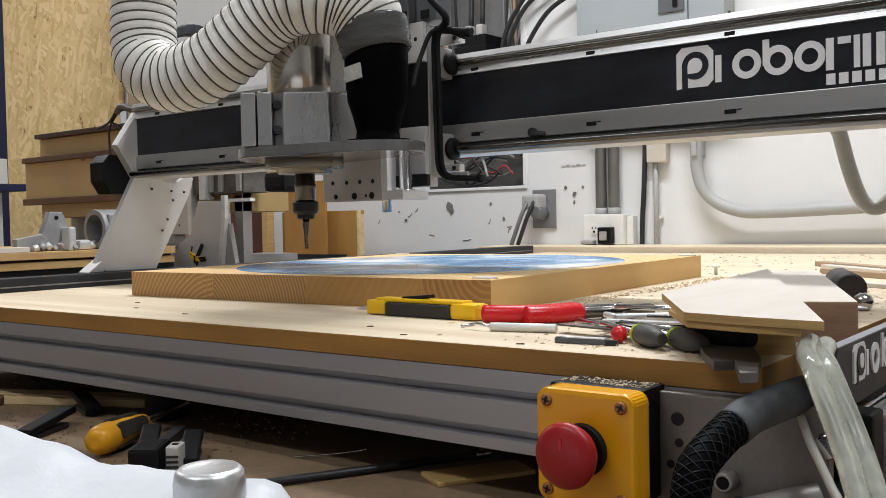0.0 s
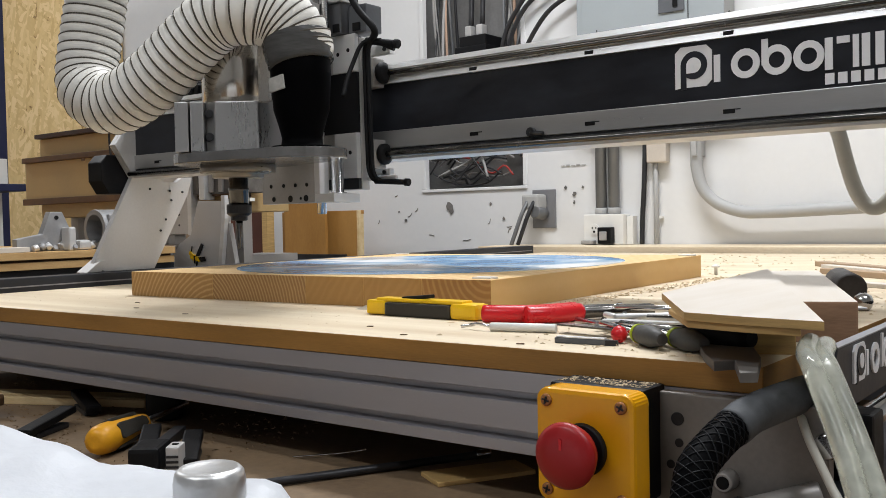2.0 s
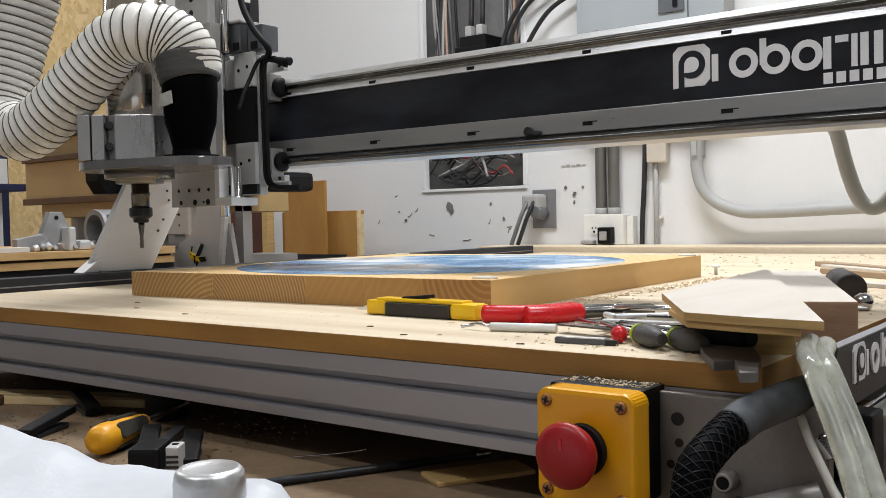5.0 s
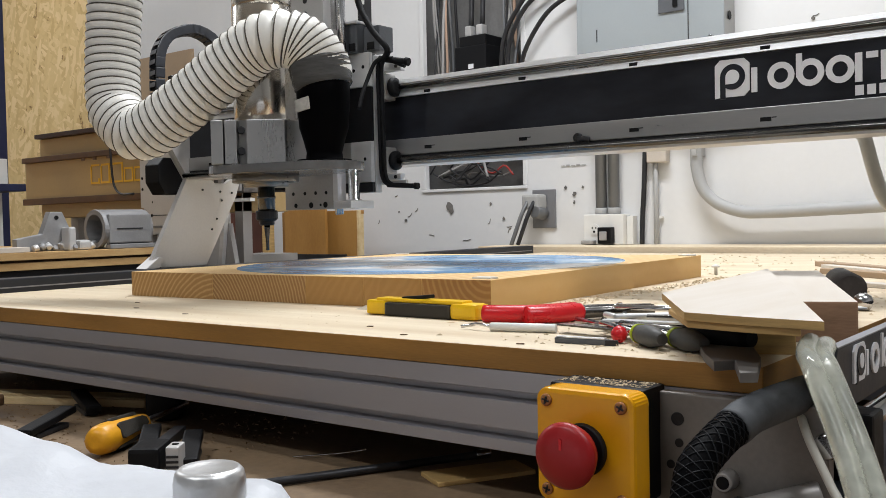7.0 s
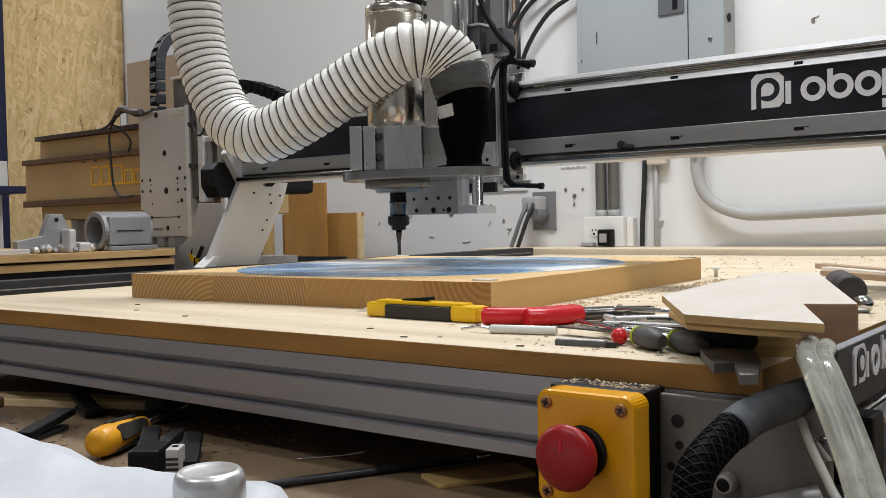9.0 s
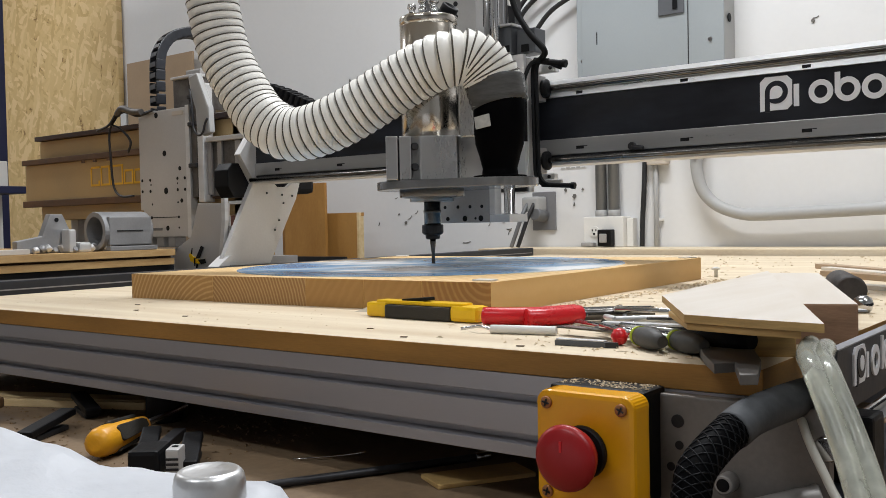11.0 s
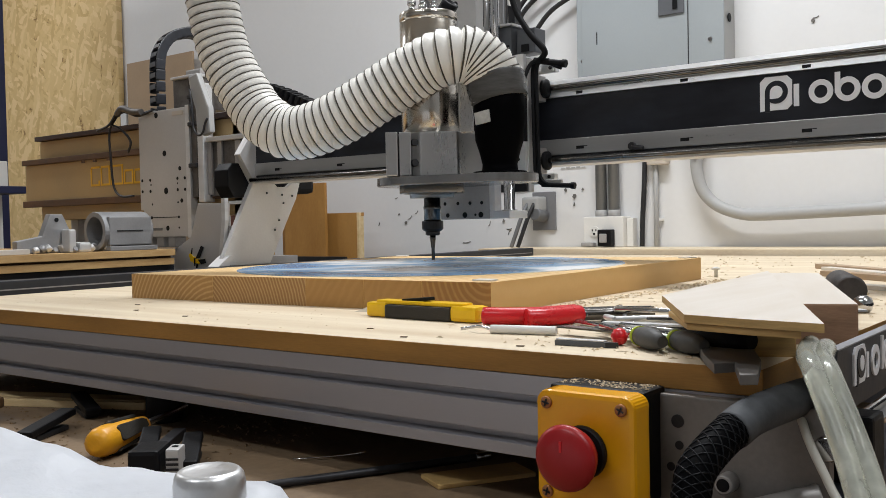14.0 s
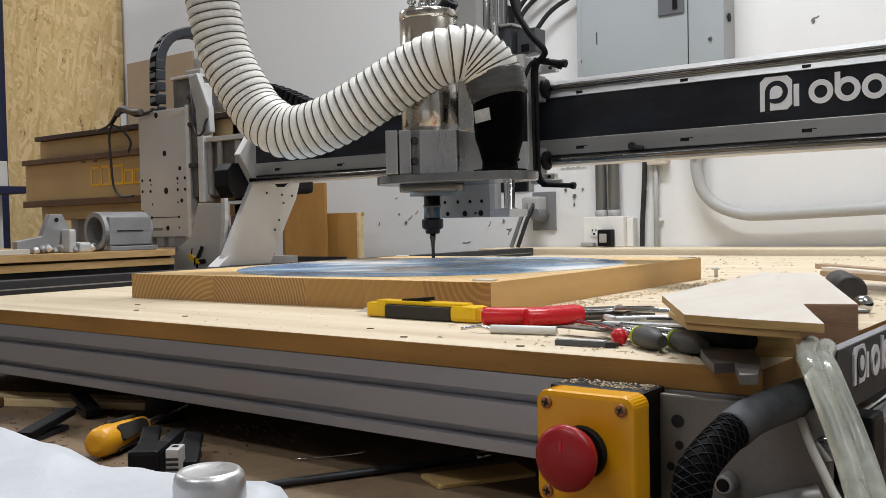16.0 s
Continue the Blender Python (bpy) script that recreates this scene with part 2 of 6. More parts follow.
PAPER = mat("crumpled_white_film", (0.61, 0.63, 0.67), 0.45, 0, 0.08, 14, 120, 0.15)
BENCH = mat("stained_bench_plywood", (0.24, 0.165, 0.095), 0.7, 0, 0.3, 6, 130, 0.12, second=(0.11, 0.07, 0.04))
DUST = mat("sawdust", (0.66, 0.53, 0.36), 0.9, 0, 0.2, 60, 400, 0.1)
OSB = flake_mat("strand_board")
EARTH = print_mat("printed_globe_picture")
CONCRETE = mat("concrete_floor", (0.24, 0.235, 0.225), 0.7, 0, 0.2, 3, 90, 0.1)
CEILING = mat("ceiling_paint", (0.75, 0.75, 0.74), 0.8, 0, 0.05, 3, 80, 0.05)
WIRES = mat("insulated_wire_black", (0.02, 0.02, 0.022), 0.45, 0, 0.2, 30, 200, 0.02)
WIRE_GREY = mat("insulated_wire_grey", (0.32, 0.31, 0.30), 0.5, 0, 0.1, 30, 200, 0.02)
WIRE_RED = mat("insulated_wire_red", (0.45, 0.05, 0.04), 0.5, 0, 0.1, 30, 200, 0.02)
CAVITY = mat("bare_cavity_board", (0.19, 0.185, 0.18), 0.8, 0, 0.3, 8, 100, 0.1)
BLUE = mat("dark_blue_paint", (0.012, 0.016, 0.06), 0.45, 0, 0.2, 20, 200, 0.02)


# ---- mesh helpers ----
def box(bm, x0, x1, y0, y1, z0, z1, bev=0.0, m=None):
    r = bmesh.ops.create_cube(bm, size=1)
    vs = r["verts"]
    for v in vs:
        v.co = Vector((x0 + (v.co.x + 0.5) * (x1 - x0), y0 + (v.co.y + 0.5) * (y1 - y0), z0 + (v.co.z + 0.5) * (z1 - z0)))
    if bev:
        es = list({e for v in vs for e in v.link_edges})
        g = bmesh.ops.bevel(bm, geom=es, offset=bev, segments=2, affect="EDGES", profile=0.6)
        vs = list({v for f in g["faces"] for v in f.verts} | {v for v in vs if v.is_valid})
    if m is not None:
        bmesh.ops.transform(bm, matrix=m, verts=vs)
    return bm


def prism(bm, poly, z0, z1, bev=0.0, m=None, slot=0):
    """An upright solid over a polygon of (x, y)."""
    lo = [bm.verts.new((x, y, z0)) for x, y in poly]
    hi = [bm.verts.new((x, y, z1)) for x, y in poly]
    n = len(poly)
    fs = [bm.faces.new(list(reversed(lo))), bm.faces.new(hi)]
    fs += [bm.faces.new((lo[i], lo[(i + 1) % n], hi[(i + 1) % n], hi[i])) for i in range(n)]
    for f in fs:
        f.material_index = slot
    bmesh.ops.recalc_face_normals(bm, faces=fs)
    vs = lo + hi
    if bev:
        es = list({e for v in vs for e in v.link_edges})
        g = bmesh.ops.bevel(bm, geom=es, offset=bev, segments=2, affect="EDGES", profile=0.6)
        vs = list({v for f in g["faces"] for v in f.verts} | {v for v in vs if v.is_valid})
    if m is not None:
        bmesh.ops.transform(bm, matrix=m, verts=vs)
    return bm


def lathe(bm, profile, seg=24, m=None, smooth=True, slots=None):
    """A solid of revolution about z from (radius, height) pairs."""
    rows = []
    for r, z in profile:
        rows.append([bm.verts.new((r * math.cos(2 * math.pi * k / seg), r * math.sin(2 * math.pi * k / seg), z)) for k in range(seg)])
    fs = []
    for i in range(len(rows) - 1):
        for k in range(seg):
            f = bm.faces.new((rows[i][k], rows[i][(k + 1) % seg], rows[i + 1][(k + 1) % seg], rows[i + 1][k]))
            f.smooth = smooth
            if slots:
                f.material_index = slots[i]
            fs.append(f)
    for row, flip in ((rows[0], True), (rows[-1], False)):
        f = bm.faces.new(list(reversed(row)) if flip else row)
        fs.append(f)
    if m is not None:
        bmesh.ops.transform(bm, matrix=m, verts=[v for row in rows for v in row])
    return bm


def between(a, b):
    """The pose at a whose z points to b."""
    a, b = Vector(a), Vector(b)
    return Matrix.Translation(a) @ (b - a).to_track_quat("Z", "Y").to_matrix().to_4x4()


def rod(bm, a, b, r, seg=16, r2=None):
    h = (Vector(b) - Vector(a)).length
    c = min(r * 0.15, h * 0.1)
    r2 = r if r2 is None else r2
    return lathe(bm, [(r - c, 0), (r, c), (r2, h - c), (max(r2 - c, 0.0002), h)], seg, between(a, b))


def curve_points(pts, n):
    """n points along a smooth line through pts."""
    p = [Vector(q) for q in pts]
    p = [2 * p[0] - p[1]] + p + [2 * p[-1] - p[-2]]
    out = []
    for i in range(n):
        u = i / (n - 1) * (len(p) - 3)
        k = min(int(u), len(p) - 4)
        f = u - k
        a, b, c, d = p[k:k + 4]
        out.append(0.5 * ((2 * b) + (c - a) * f + (2 * a - 5 * b + 4 * c - d) * f * f + (3 * b - a - 3 * c + d) * f ** 3))
    return out


def tube(bm, pts, r, seg=10, n=24, wave=0.0, waves=0):
    line = curve_points(pts, n)
    rows = []
    side = None
    for i, p in enumerate(line):
        t = (line[min(i + 1, n - 1)] - line[max(i - 1, 0)]).normalized()
        if side is None:
            side = t.orthogonal().normalized()
        side = (side - t * side.dot(t)).normalized()
        up = t.cross(side)
        rr = r * (1 + (wave if i % 2 else -wave))
        rows.append([bm.verts.new(p + rr * (side * math.cos(2 * math.pi * k / seg) + up * math.sin(2 * math.pi * k / seg))) for k in range(seg)])
    for i in range(n - 1):
        for k in range(seg):
            bm.faces.new((rows[i][k], rows[i][(k + 1) % seg], rows[i + 1][(k + 1) % seg], rows[i + 1][k])).smooth = True
    bm.faces.new(list(reversed(rows[0])))
    bm.faces.new(rows[-1])
    return bm


def mesh_of(name, bm, *mats):
    me = bpy.data.meshes.new(name)
    bmesh.ops.recalc_face_normals(bm, faces=bm.faces)
    bm.to_mesh(me)
    bm.free()
    for k in mats:
        me.materials.append(k)
    return me


def part(name, bm, material, parent, label=""):
    """One mesh object under a thing or a part; it keeps the thing's space."""
    mats = material if isinstance(material, tuple) else (material,)
    ob = new(name, mesh_of(name, bm, *mats))
    ob.parent = parent
    if label:
        ob["label"] = label
    return ob


def thing(name, label, category, group="", m=None, kind=""):
    ob = new(name)
    ob.empty_display_size = 0.05
    if m is not None:
        ob.matrix_world = m
    return tagged(ob, label, category, group, kind)


def single(name, bm, material, label, category, group="", kind="", m=None):
    mats = material if isinstance(material, tuple) else (material,)
    ob = new(name, mesh_of(name, bm, *mats))
    if m is not None:
        ob.matrix_world = m
    return tagged(ob, label, category, group, kind)


def B(*a, **k):
    return box(bmesh.new(), *a, **k)


def disc_poly(cx, cy, r, n=40):
    return [(cx + r * math.cos(2 * math.pi * k / n), cy + r * math.sin(2 * math.pi * k / n)) for k in range(n)]


def hull(points):
    pts = sorted(set(points))
    out = []
    for seq in (pts, pts[::-1]):
        part_ = []
        for p in seq:
            while len(part_) > 1 and (part_[-1][0] - part_[-2][0]) * (p[1] - part_[-2][1]) - (part_[-1][1] - part_[-2][1]) * (p[0] - part_[-2][0]) <= 0:
                part_.pop()
            part_.append(p)
        out += part_[:-1]
    return out


XZ = Matrix(((1, 0, 0, 0), (0, 0, 1, 0), (0, 1, 0, 0), (0, 0, 0, 1)))   # lays a plan (x, y) up as (x, z), depth along y
YZ = Matrix(((0, 0, 1, 0), (1, 0, 0, 0), (0, 1, 0, 0), (0, 0, 0, 1)))   # lays a plan (x, y) up as (y, z), depth along x


# ---- room ----
WALL_Y = 1.93
FLOOR_Z, CEIL_Z = -0.9, 2.0


def room():
    bm = bmesh.new()
    t = 0.022
    hx0, hx1, hz0, hz1 = -2.01, -1.61, 0.2, 1.15
    for x0, x1, z0, z1 in ((-5.2, hx0, FLOOR_Z, CEIL_Z), (hx1, 2.6, FLOOR_Z, CEIL_Z), (hx0, hx1, FLOOR_Z, hz0), (hx0, hx1, hz1, CEIL_Z)):
        box(bm, x0, x1, WALL_Y, WALL_Y + t, z0, z1)
    north = single("wall_north", bm, WALL, "white painted drywall with scuffs and an open service hole", "wall", kind="structure")
    bm = B(hx0 - 0.2, hx1 + 0.05, WALL_Y + 0.1005, WALL_Y + 0.12, hz0 - 0.05, hz1 + 0.05)
    box(bm, hx0 - 0.2, hx1 + 0.05, WALL_Y + 0.0225, WALL_Y + 0.1, hz0 - 0.05, hz0 - 0.03)
    box(bm, hx0 - 0.22, hx0 - 0.2, WALL_Y + 0.0225, WALL_Y + 0.12, hz0 - 0.05, hz1 + 0.05)
    part("cavity_back", bm, CAVITY, north, "dark bare board inside the open service hole")
    for nm, a in (("hole_edge", (hx0 - 0.012, hx0 + 0.003, WALL_Y - 0.004, WALL_Y + 0.019, hz0 + 0.004, hz1 - 0.003)), ("hole_edge", (hx1 - 0.003, hx1 + 0.012, WALL_Y - 0.004, WALL_Y + 0.019, hz0 + 0.004, hz1 - 0.003)), ("hole_edge", (hx0 - 0.012, hx1 + 0.012, WALL_Y - 0.006, WALL_Y + 0.019, hz0 - 0.007, hz0 + 0.003))):
        part(nm, B(*a, bev=0.002), WALL, north)
    rng = random.Random(4)
    marks = [(-1.905, 0.14, 0.02), (-1.46, 0.19, 0.006), (-1.43, 0.17, 0.008), (-1.40, 0.19, 0.005), (-1.43, 0.145, 0.005), (-2.13, 0.13, 0.004), (-0.72, 0.60, 0.006), (-1.69, 0.10, 0.006), (-2.35, 0.62, 0.005), (-1.74, 0.15, 0.005), (-2.10, 0.10, 0.006)]
    for x, z, r in marks:
        bm = bmesh.new()
        poly = [(x + r * rng.uniform(0.4, 1) * math.cos(a * 0.7), z + 1.3 * r * rng.uniform(0.4, 1) * math.sin(a * 0.7)) for a in range(9)]
        prism(bm, poly, WALL_Y - 0.0035, WALL_Y - 0.001, m=XZ)
        part("scuff", bm, DIRT, north)
    for x, z, dx, dz in ((-2.092, 0.112, 0.018, 0.012), (-2.058, 0.131, 0.012, 0.01), (-2.147, 0.185, 0.01, 0.004), (-1.855, 0.029, 0.03, 0.004), (-1.663, 0.068, -0.012, -0.014), (-1.68, 0.072, 0.02, 0.002), (-1.751, 0.084, 0.008, 0.016), (-0.72, 0.606, 0.014, 0.004), (-2.229, 0.091, 0.006, 0.012), (-1.998, 0.049, 0.022, -0.004)):
        part("scuff", tube(bmesh.new(), [(x, WALL_Y - 0.0005, z), (x + 0.6 * dx, WALL_Y - 0.001, z + 0.2 * dz), (x + dx, WALL_Y - 0.0005, z + dz)], 0.0014, 5, 8), DIRT, north)
    for k in range(5):
        part("pencil_note", B(-1.475 + k * 0.018, -1.462 + k * 0.018, WALL_Y - 0.003, WALL_Y - 0.001, 0.256, 0.2585 + 0.002 * (k % 2)), CONDUIT, north)
    single("wall_west", B(-5.3, -5.2, -4, WALL_Y + 0.1, FLOOR_Z, CEIL_Z), WALL, "white painted side wall of the workshop", "wall", kind="structure")
    single("wall_east", B(2.6, 2.7, -4, WALL_Y + 0.1, FLOOR_Z, CEIL_Z), WALL, "white painted side wall of the workshop", "wall", kind="structure")
    single("wall_south", B(-5.3, 2.7, -4.1, -4, FLOOR_Z, CEIL_Z), WALL, "white painted rear wall of the workshop", "wall", kind="structure")
    single("floor", B(-5.3, 2.7, -4.1, WALL_Y + 0.1, FLOOR_Z - 0.1, FLOOR_Z), CONCRETE, "grey concrete workshop floor", "floor", kind="structure")
    single("ceiling", B(-5.3, 2.7, -4.1, WALL_Y + 0.1, CEIL_Z, CEIL_Z + 0.1), CEILING, "plain white painted ceiling", "ceiling", kind="structure")
    for fx, fy, _ in FIXTURES:
        th = thing("ceiling_light", "long white fluorescent ceiling fixture", "light", "ceiling lights", pose(fx, fy, CEIL_Z))
        part("housing", B(-0.65, 0.65, -0.16, 0.16, -0.05, 0, bev=0.004), OUTLET, th)


room()


# ---- bench under the machine ----
BENCH_Z = -0.12


def bench():
    th = thing("workbench", "stained brown plywood workbench covered in dust", "workbench")
    part("top", B(-1.75, 0.3, -0.75, 1.9, BENCH_Z - 0.04, BENCH_Z, bev=0.003), BENCH, th)
    for x in (-1.65, 0.2):
        for y in (-0.65, 1.8):
            part("leg", B(x - 0.045, x + 0.045, y - 0.045, y + 0.045, FLOOR_Z, BENCH_Z - 0.04), PLY_EDGE, th)


bench()


# ---- router table (fixed frame) ----
def groove_profile(w, z0, z1, grooves):
    """Outline (y, z) of a rail whose front, at y = 0, has square grooves."""
    pts = [(0.0, z0)]
    for g0, g1 in grooves:
        pts += [(0.0, g0), (0.004, g0 + 0.0012), (0.012, g0 + 0.0012), (0.012, g1 - 0.0012), (0.004, g1 - 0.0012), (0.0, g1)]
    return pts + [(0.0, z1), (w, z1), (w, z0)]


def router_table():
    th = thing("router_table", "router bed of grooved grey aluminium rails on black side rails", "router table")
    bm = bmesh.new()
    prism(bm, groove_profile(0.04, -0.081, -0.0185, [(-0.0722, -0.0635), (-0.042, -0.0333)]), -1.42, -0.2, m=YZ)
    part("front_rail", bm, RAIL_ALU, th, "grey anodised extrusion with two long grooves")
    part("rear_rail", B(-1.42, -0.2, 1.66, 1.7, -0.081, -0.0185), ALU_DULL, th)
    for y in (0.35, 0.8, 1.25):
        part("cross_rail", B(-1.42, -0.2, y, y + 0.04, -0.081, -0.0185), ALU_DULL, th)
    # side rails and their cover plates
    bm = B(-1.452, -1.412, -0.06, 1.66, -0.08, 0.0215, bev=0.002)
    left = part("side_rail", bm, BLACK_RAIL, th, "black painted side rail")
    part("rail_line", B(-1.4118, -1.4108, -0.05, 1.65, 0.007, 0.009), ALU_DULL, left)
    bm = bmesh.new()
    prism(bm, [(-0.03, -0.024), (1.6, -0.024), (1.6, 0.0165), (-0.012, 0.0165)], -0.161, -0.155, bev=0.0012, m=YZ)
    right = part("side_rail", bm, BLACK_RAIL, th, "black side cover with silver marking")
    part("rail_edge", B(-0.1615, -0.1545, -0.012, 1.6, 0.0166, 0.0174), ALU_DULL, right)
    # marking on the side cover: plain shapes
    def side_plate(pts, m_=LOGO, up=0.0):
        part("marking", prism(bmesh.new(), pts, -0.1551, -0.1537 + up, m=YZ), m_, right)
    y0, y1, z0, z1 = 0.021, 0.050, -0.0095, 0.0145
    side_plate([(y0, z0), (y1 - 0.004, z0), (y1, z0 + 0.004), (y1, z1 - 0.004), (y1 - 0.004, z1), (y0 + 0.004, z1), (y0, z1 - 0.004)])
    side_plate([(y0 + 0.005, z0 - 0.001), (y0 + 0.0095, z0 - 0.001), (y0 + 0.0095, 0.0035), (y0 + 0.005, 0.0035)], BLACK_RAIL, 0.0004)
    side_plate(disc_poly(0.0358, 0.0035, 0.0095, 24), BLACK_RAIL, 0.0008)
    side_plate(disc_poly(0.0358, 0.0035, 0.005, 20), LOGO, 0.0012)
    for u0, u1, w0, w1 in ((0.0525, 0.0575, -0.0085, 0.008), (0.094, 0.0985, -0.0085, 0.0145), (0.146, 0.151, -0.0085, 0.0145), (0.156, 0.161, -0.0085, 0.01)):
        side_plate([(u0, w0), (u1, w0), (u1, w1), (u0, w1)])
    for cy in (0.077, 0.109, 0.132):
        bm = bmesh.new()
        rim = [disc_poly(cy, 0.0, r, 20) for r in (0.0105, 0.0056)]
        for i in range(20):
            j = (i + 1) % 20
            prism(bm, [rim[0][i], rim[0][j], rim[1][j], rim[1][i]], -0.1551, -0.1537, m=YZ)
        part("marking", bm, LOGO, right)
    part("guide_rod", rod(bmesh.new(), (-0.16, -0.02, -0.042), (-0.16, 1.6, -0.042), 0.008), STEEL, th, "chromed guide rod")
    part("rod_block", B(-0.18, -0.145, 0.03, 0.06, -0.075, -0.03, bev=0.003), BLACK, th)
    part("lower_rail", B(-0.2, -0.15, -0.0, 1.6, -0.118, -0.075, bev=0.002), BLACK_RAIL, th)
    # end plate with holes
    bm = B(-0.273, -0.16, -0.012, -0.002, -0.119, -0.0195, bev=0.0015)
    plate = part("end_plate", bm, CORNER_ALU, th, "grey aluminium corner plate with bolts")
    for x, z, r in ((-0.257, -0.037, 0.0045), (-0.256, -0.053, 0.003), (-0.262, -0.068, 0.003), (-0.256, -0.088, 0.003)):
        part("bolt_hole", rod(bmesh.new(), (x, -0.0128, z), (x, -0.01, z), r), DARK_STEEL, plate)
    for x, z, r in ((-0.222, -0.072, 0.0065), (-0.20, -0.088, 0.005)):
        bm = bmesh.new()
        rod(bm, (x, -0.024, z), (x, -0.01, z), r)
        part("cap_screw", bm, CASTING_DARK, plate)
        part("hex_socket", rod(bmesh.new(), (x, -0.0246, z), (x, -0.022, z), r * 0.66, 12), BLACK, plate)
    for x in (-1.38, -0.9, -0.3):
        for yy in (0.05, 1.6):
            part("foot", rod(bmesh.new(), (x, yy, BENCH_Z), (x, yy, -0.08), 0.022), RUBBER, th)
    return th


router_table()

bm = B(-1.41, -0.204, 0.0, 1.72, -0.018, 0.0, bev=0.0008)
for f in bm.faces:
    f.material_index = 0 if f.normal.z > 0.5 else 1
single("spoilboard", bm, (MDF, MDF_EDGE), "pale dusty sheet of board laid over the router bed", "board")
single("low_shelf", B(-2.9, -2.1805, 1.70, 1.925, BENCH_Z - 0.3, -0.04, bev=0.002), BENCH, "dusty brown shelf behind the machine", "shelf")
single("back_ledge", B(-1.66, 0.6, 1.74, 1.925, BENCH_Z - 0.3, 0.016, bev=0.002), MDF, "pale wooden ledge along the wall behind the machine", "ledge")


# ---- the glued-up block with the printed disc ----
BLOCK = pose(-0.5621, 0.2143, 0.0, 0, 0, 2.017)
BLOCK_TOP = 0.0342


def block():
    th = thing("wood_block", "thick panel of glued pine boards with end grain rings", "wood panel", m=BLOCK)
    w, dep = 0.6074, 0.6203
    cuts = [0.0, 0.15, 0.289, 0.44, 0.7175, 1.0]
    for k in range(5):
        x1, x0 = -cuts[k] * w, -cuts[k + 1] * w
        bm = B(x0 + 0.00015, x1 - 0.00015, 0, dep, 0, BLOCK_TOP, bev=0.0006)
        for f in bm.faces:
            nrm = f.normal
            f.material_index = 1 if abs(nrm.y) > 0.6 else (2 if nrm.z > 0.6 else 0)
        # centre each board on its own origin, so that the grain follows it
        c = Vector(((x0 + x1) / 2, dep / 2, BLOCK_TOP / 2))
        bmesh.ops.translate(bm, verts=bm.verts, vec=-c)
        ob = part("board", bm, (PINE_LONG, (PINE_END, PINE_END_PLAIN, PINE_END_PLAIN, PINE_END_DENSE, PINE_END_BOLD)[k], PINE_TOP), th)
        ob.location = c
    return th


block()
bm = bmesh.new()
prism(bm, disc_poly(0, 0, 0.287, 72), 0, 0.0006)
single("printed_disc", bm, EARTH, "round glossy picture of a blue and brown globe", "picture", m=BLOCK @ pose(-0.304, 0.31, BLOCK_TOP))
for k, (x, y) in enumerate(((-0.02, 0.02), (-0.585, 0.6), (-0.015, 0.6))):
    single("corner_tape", B(-0.012, 0.012, -0.008, 0.008, 0, 0.002, bev=0.0005), OUTLET, "small white scrap of tape on the wooden block", "tape", "tape scraps", m=BLOCK @ pose(x, y, BLOCK_TOP, 0, 0, 30 * k))


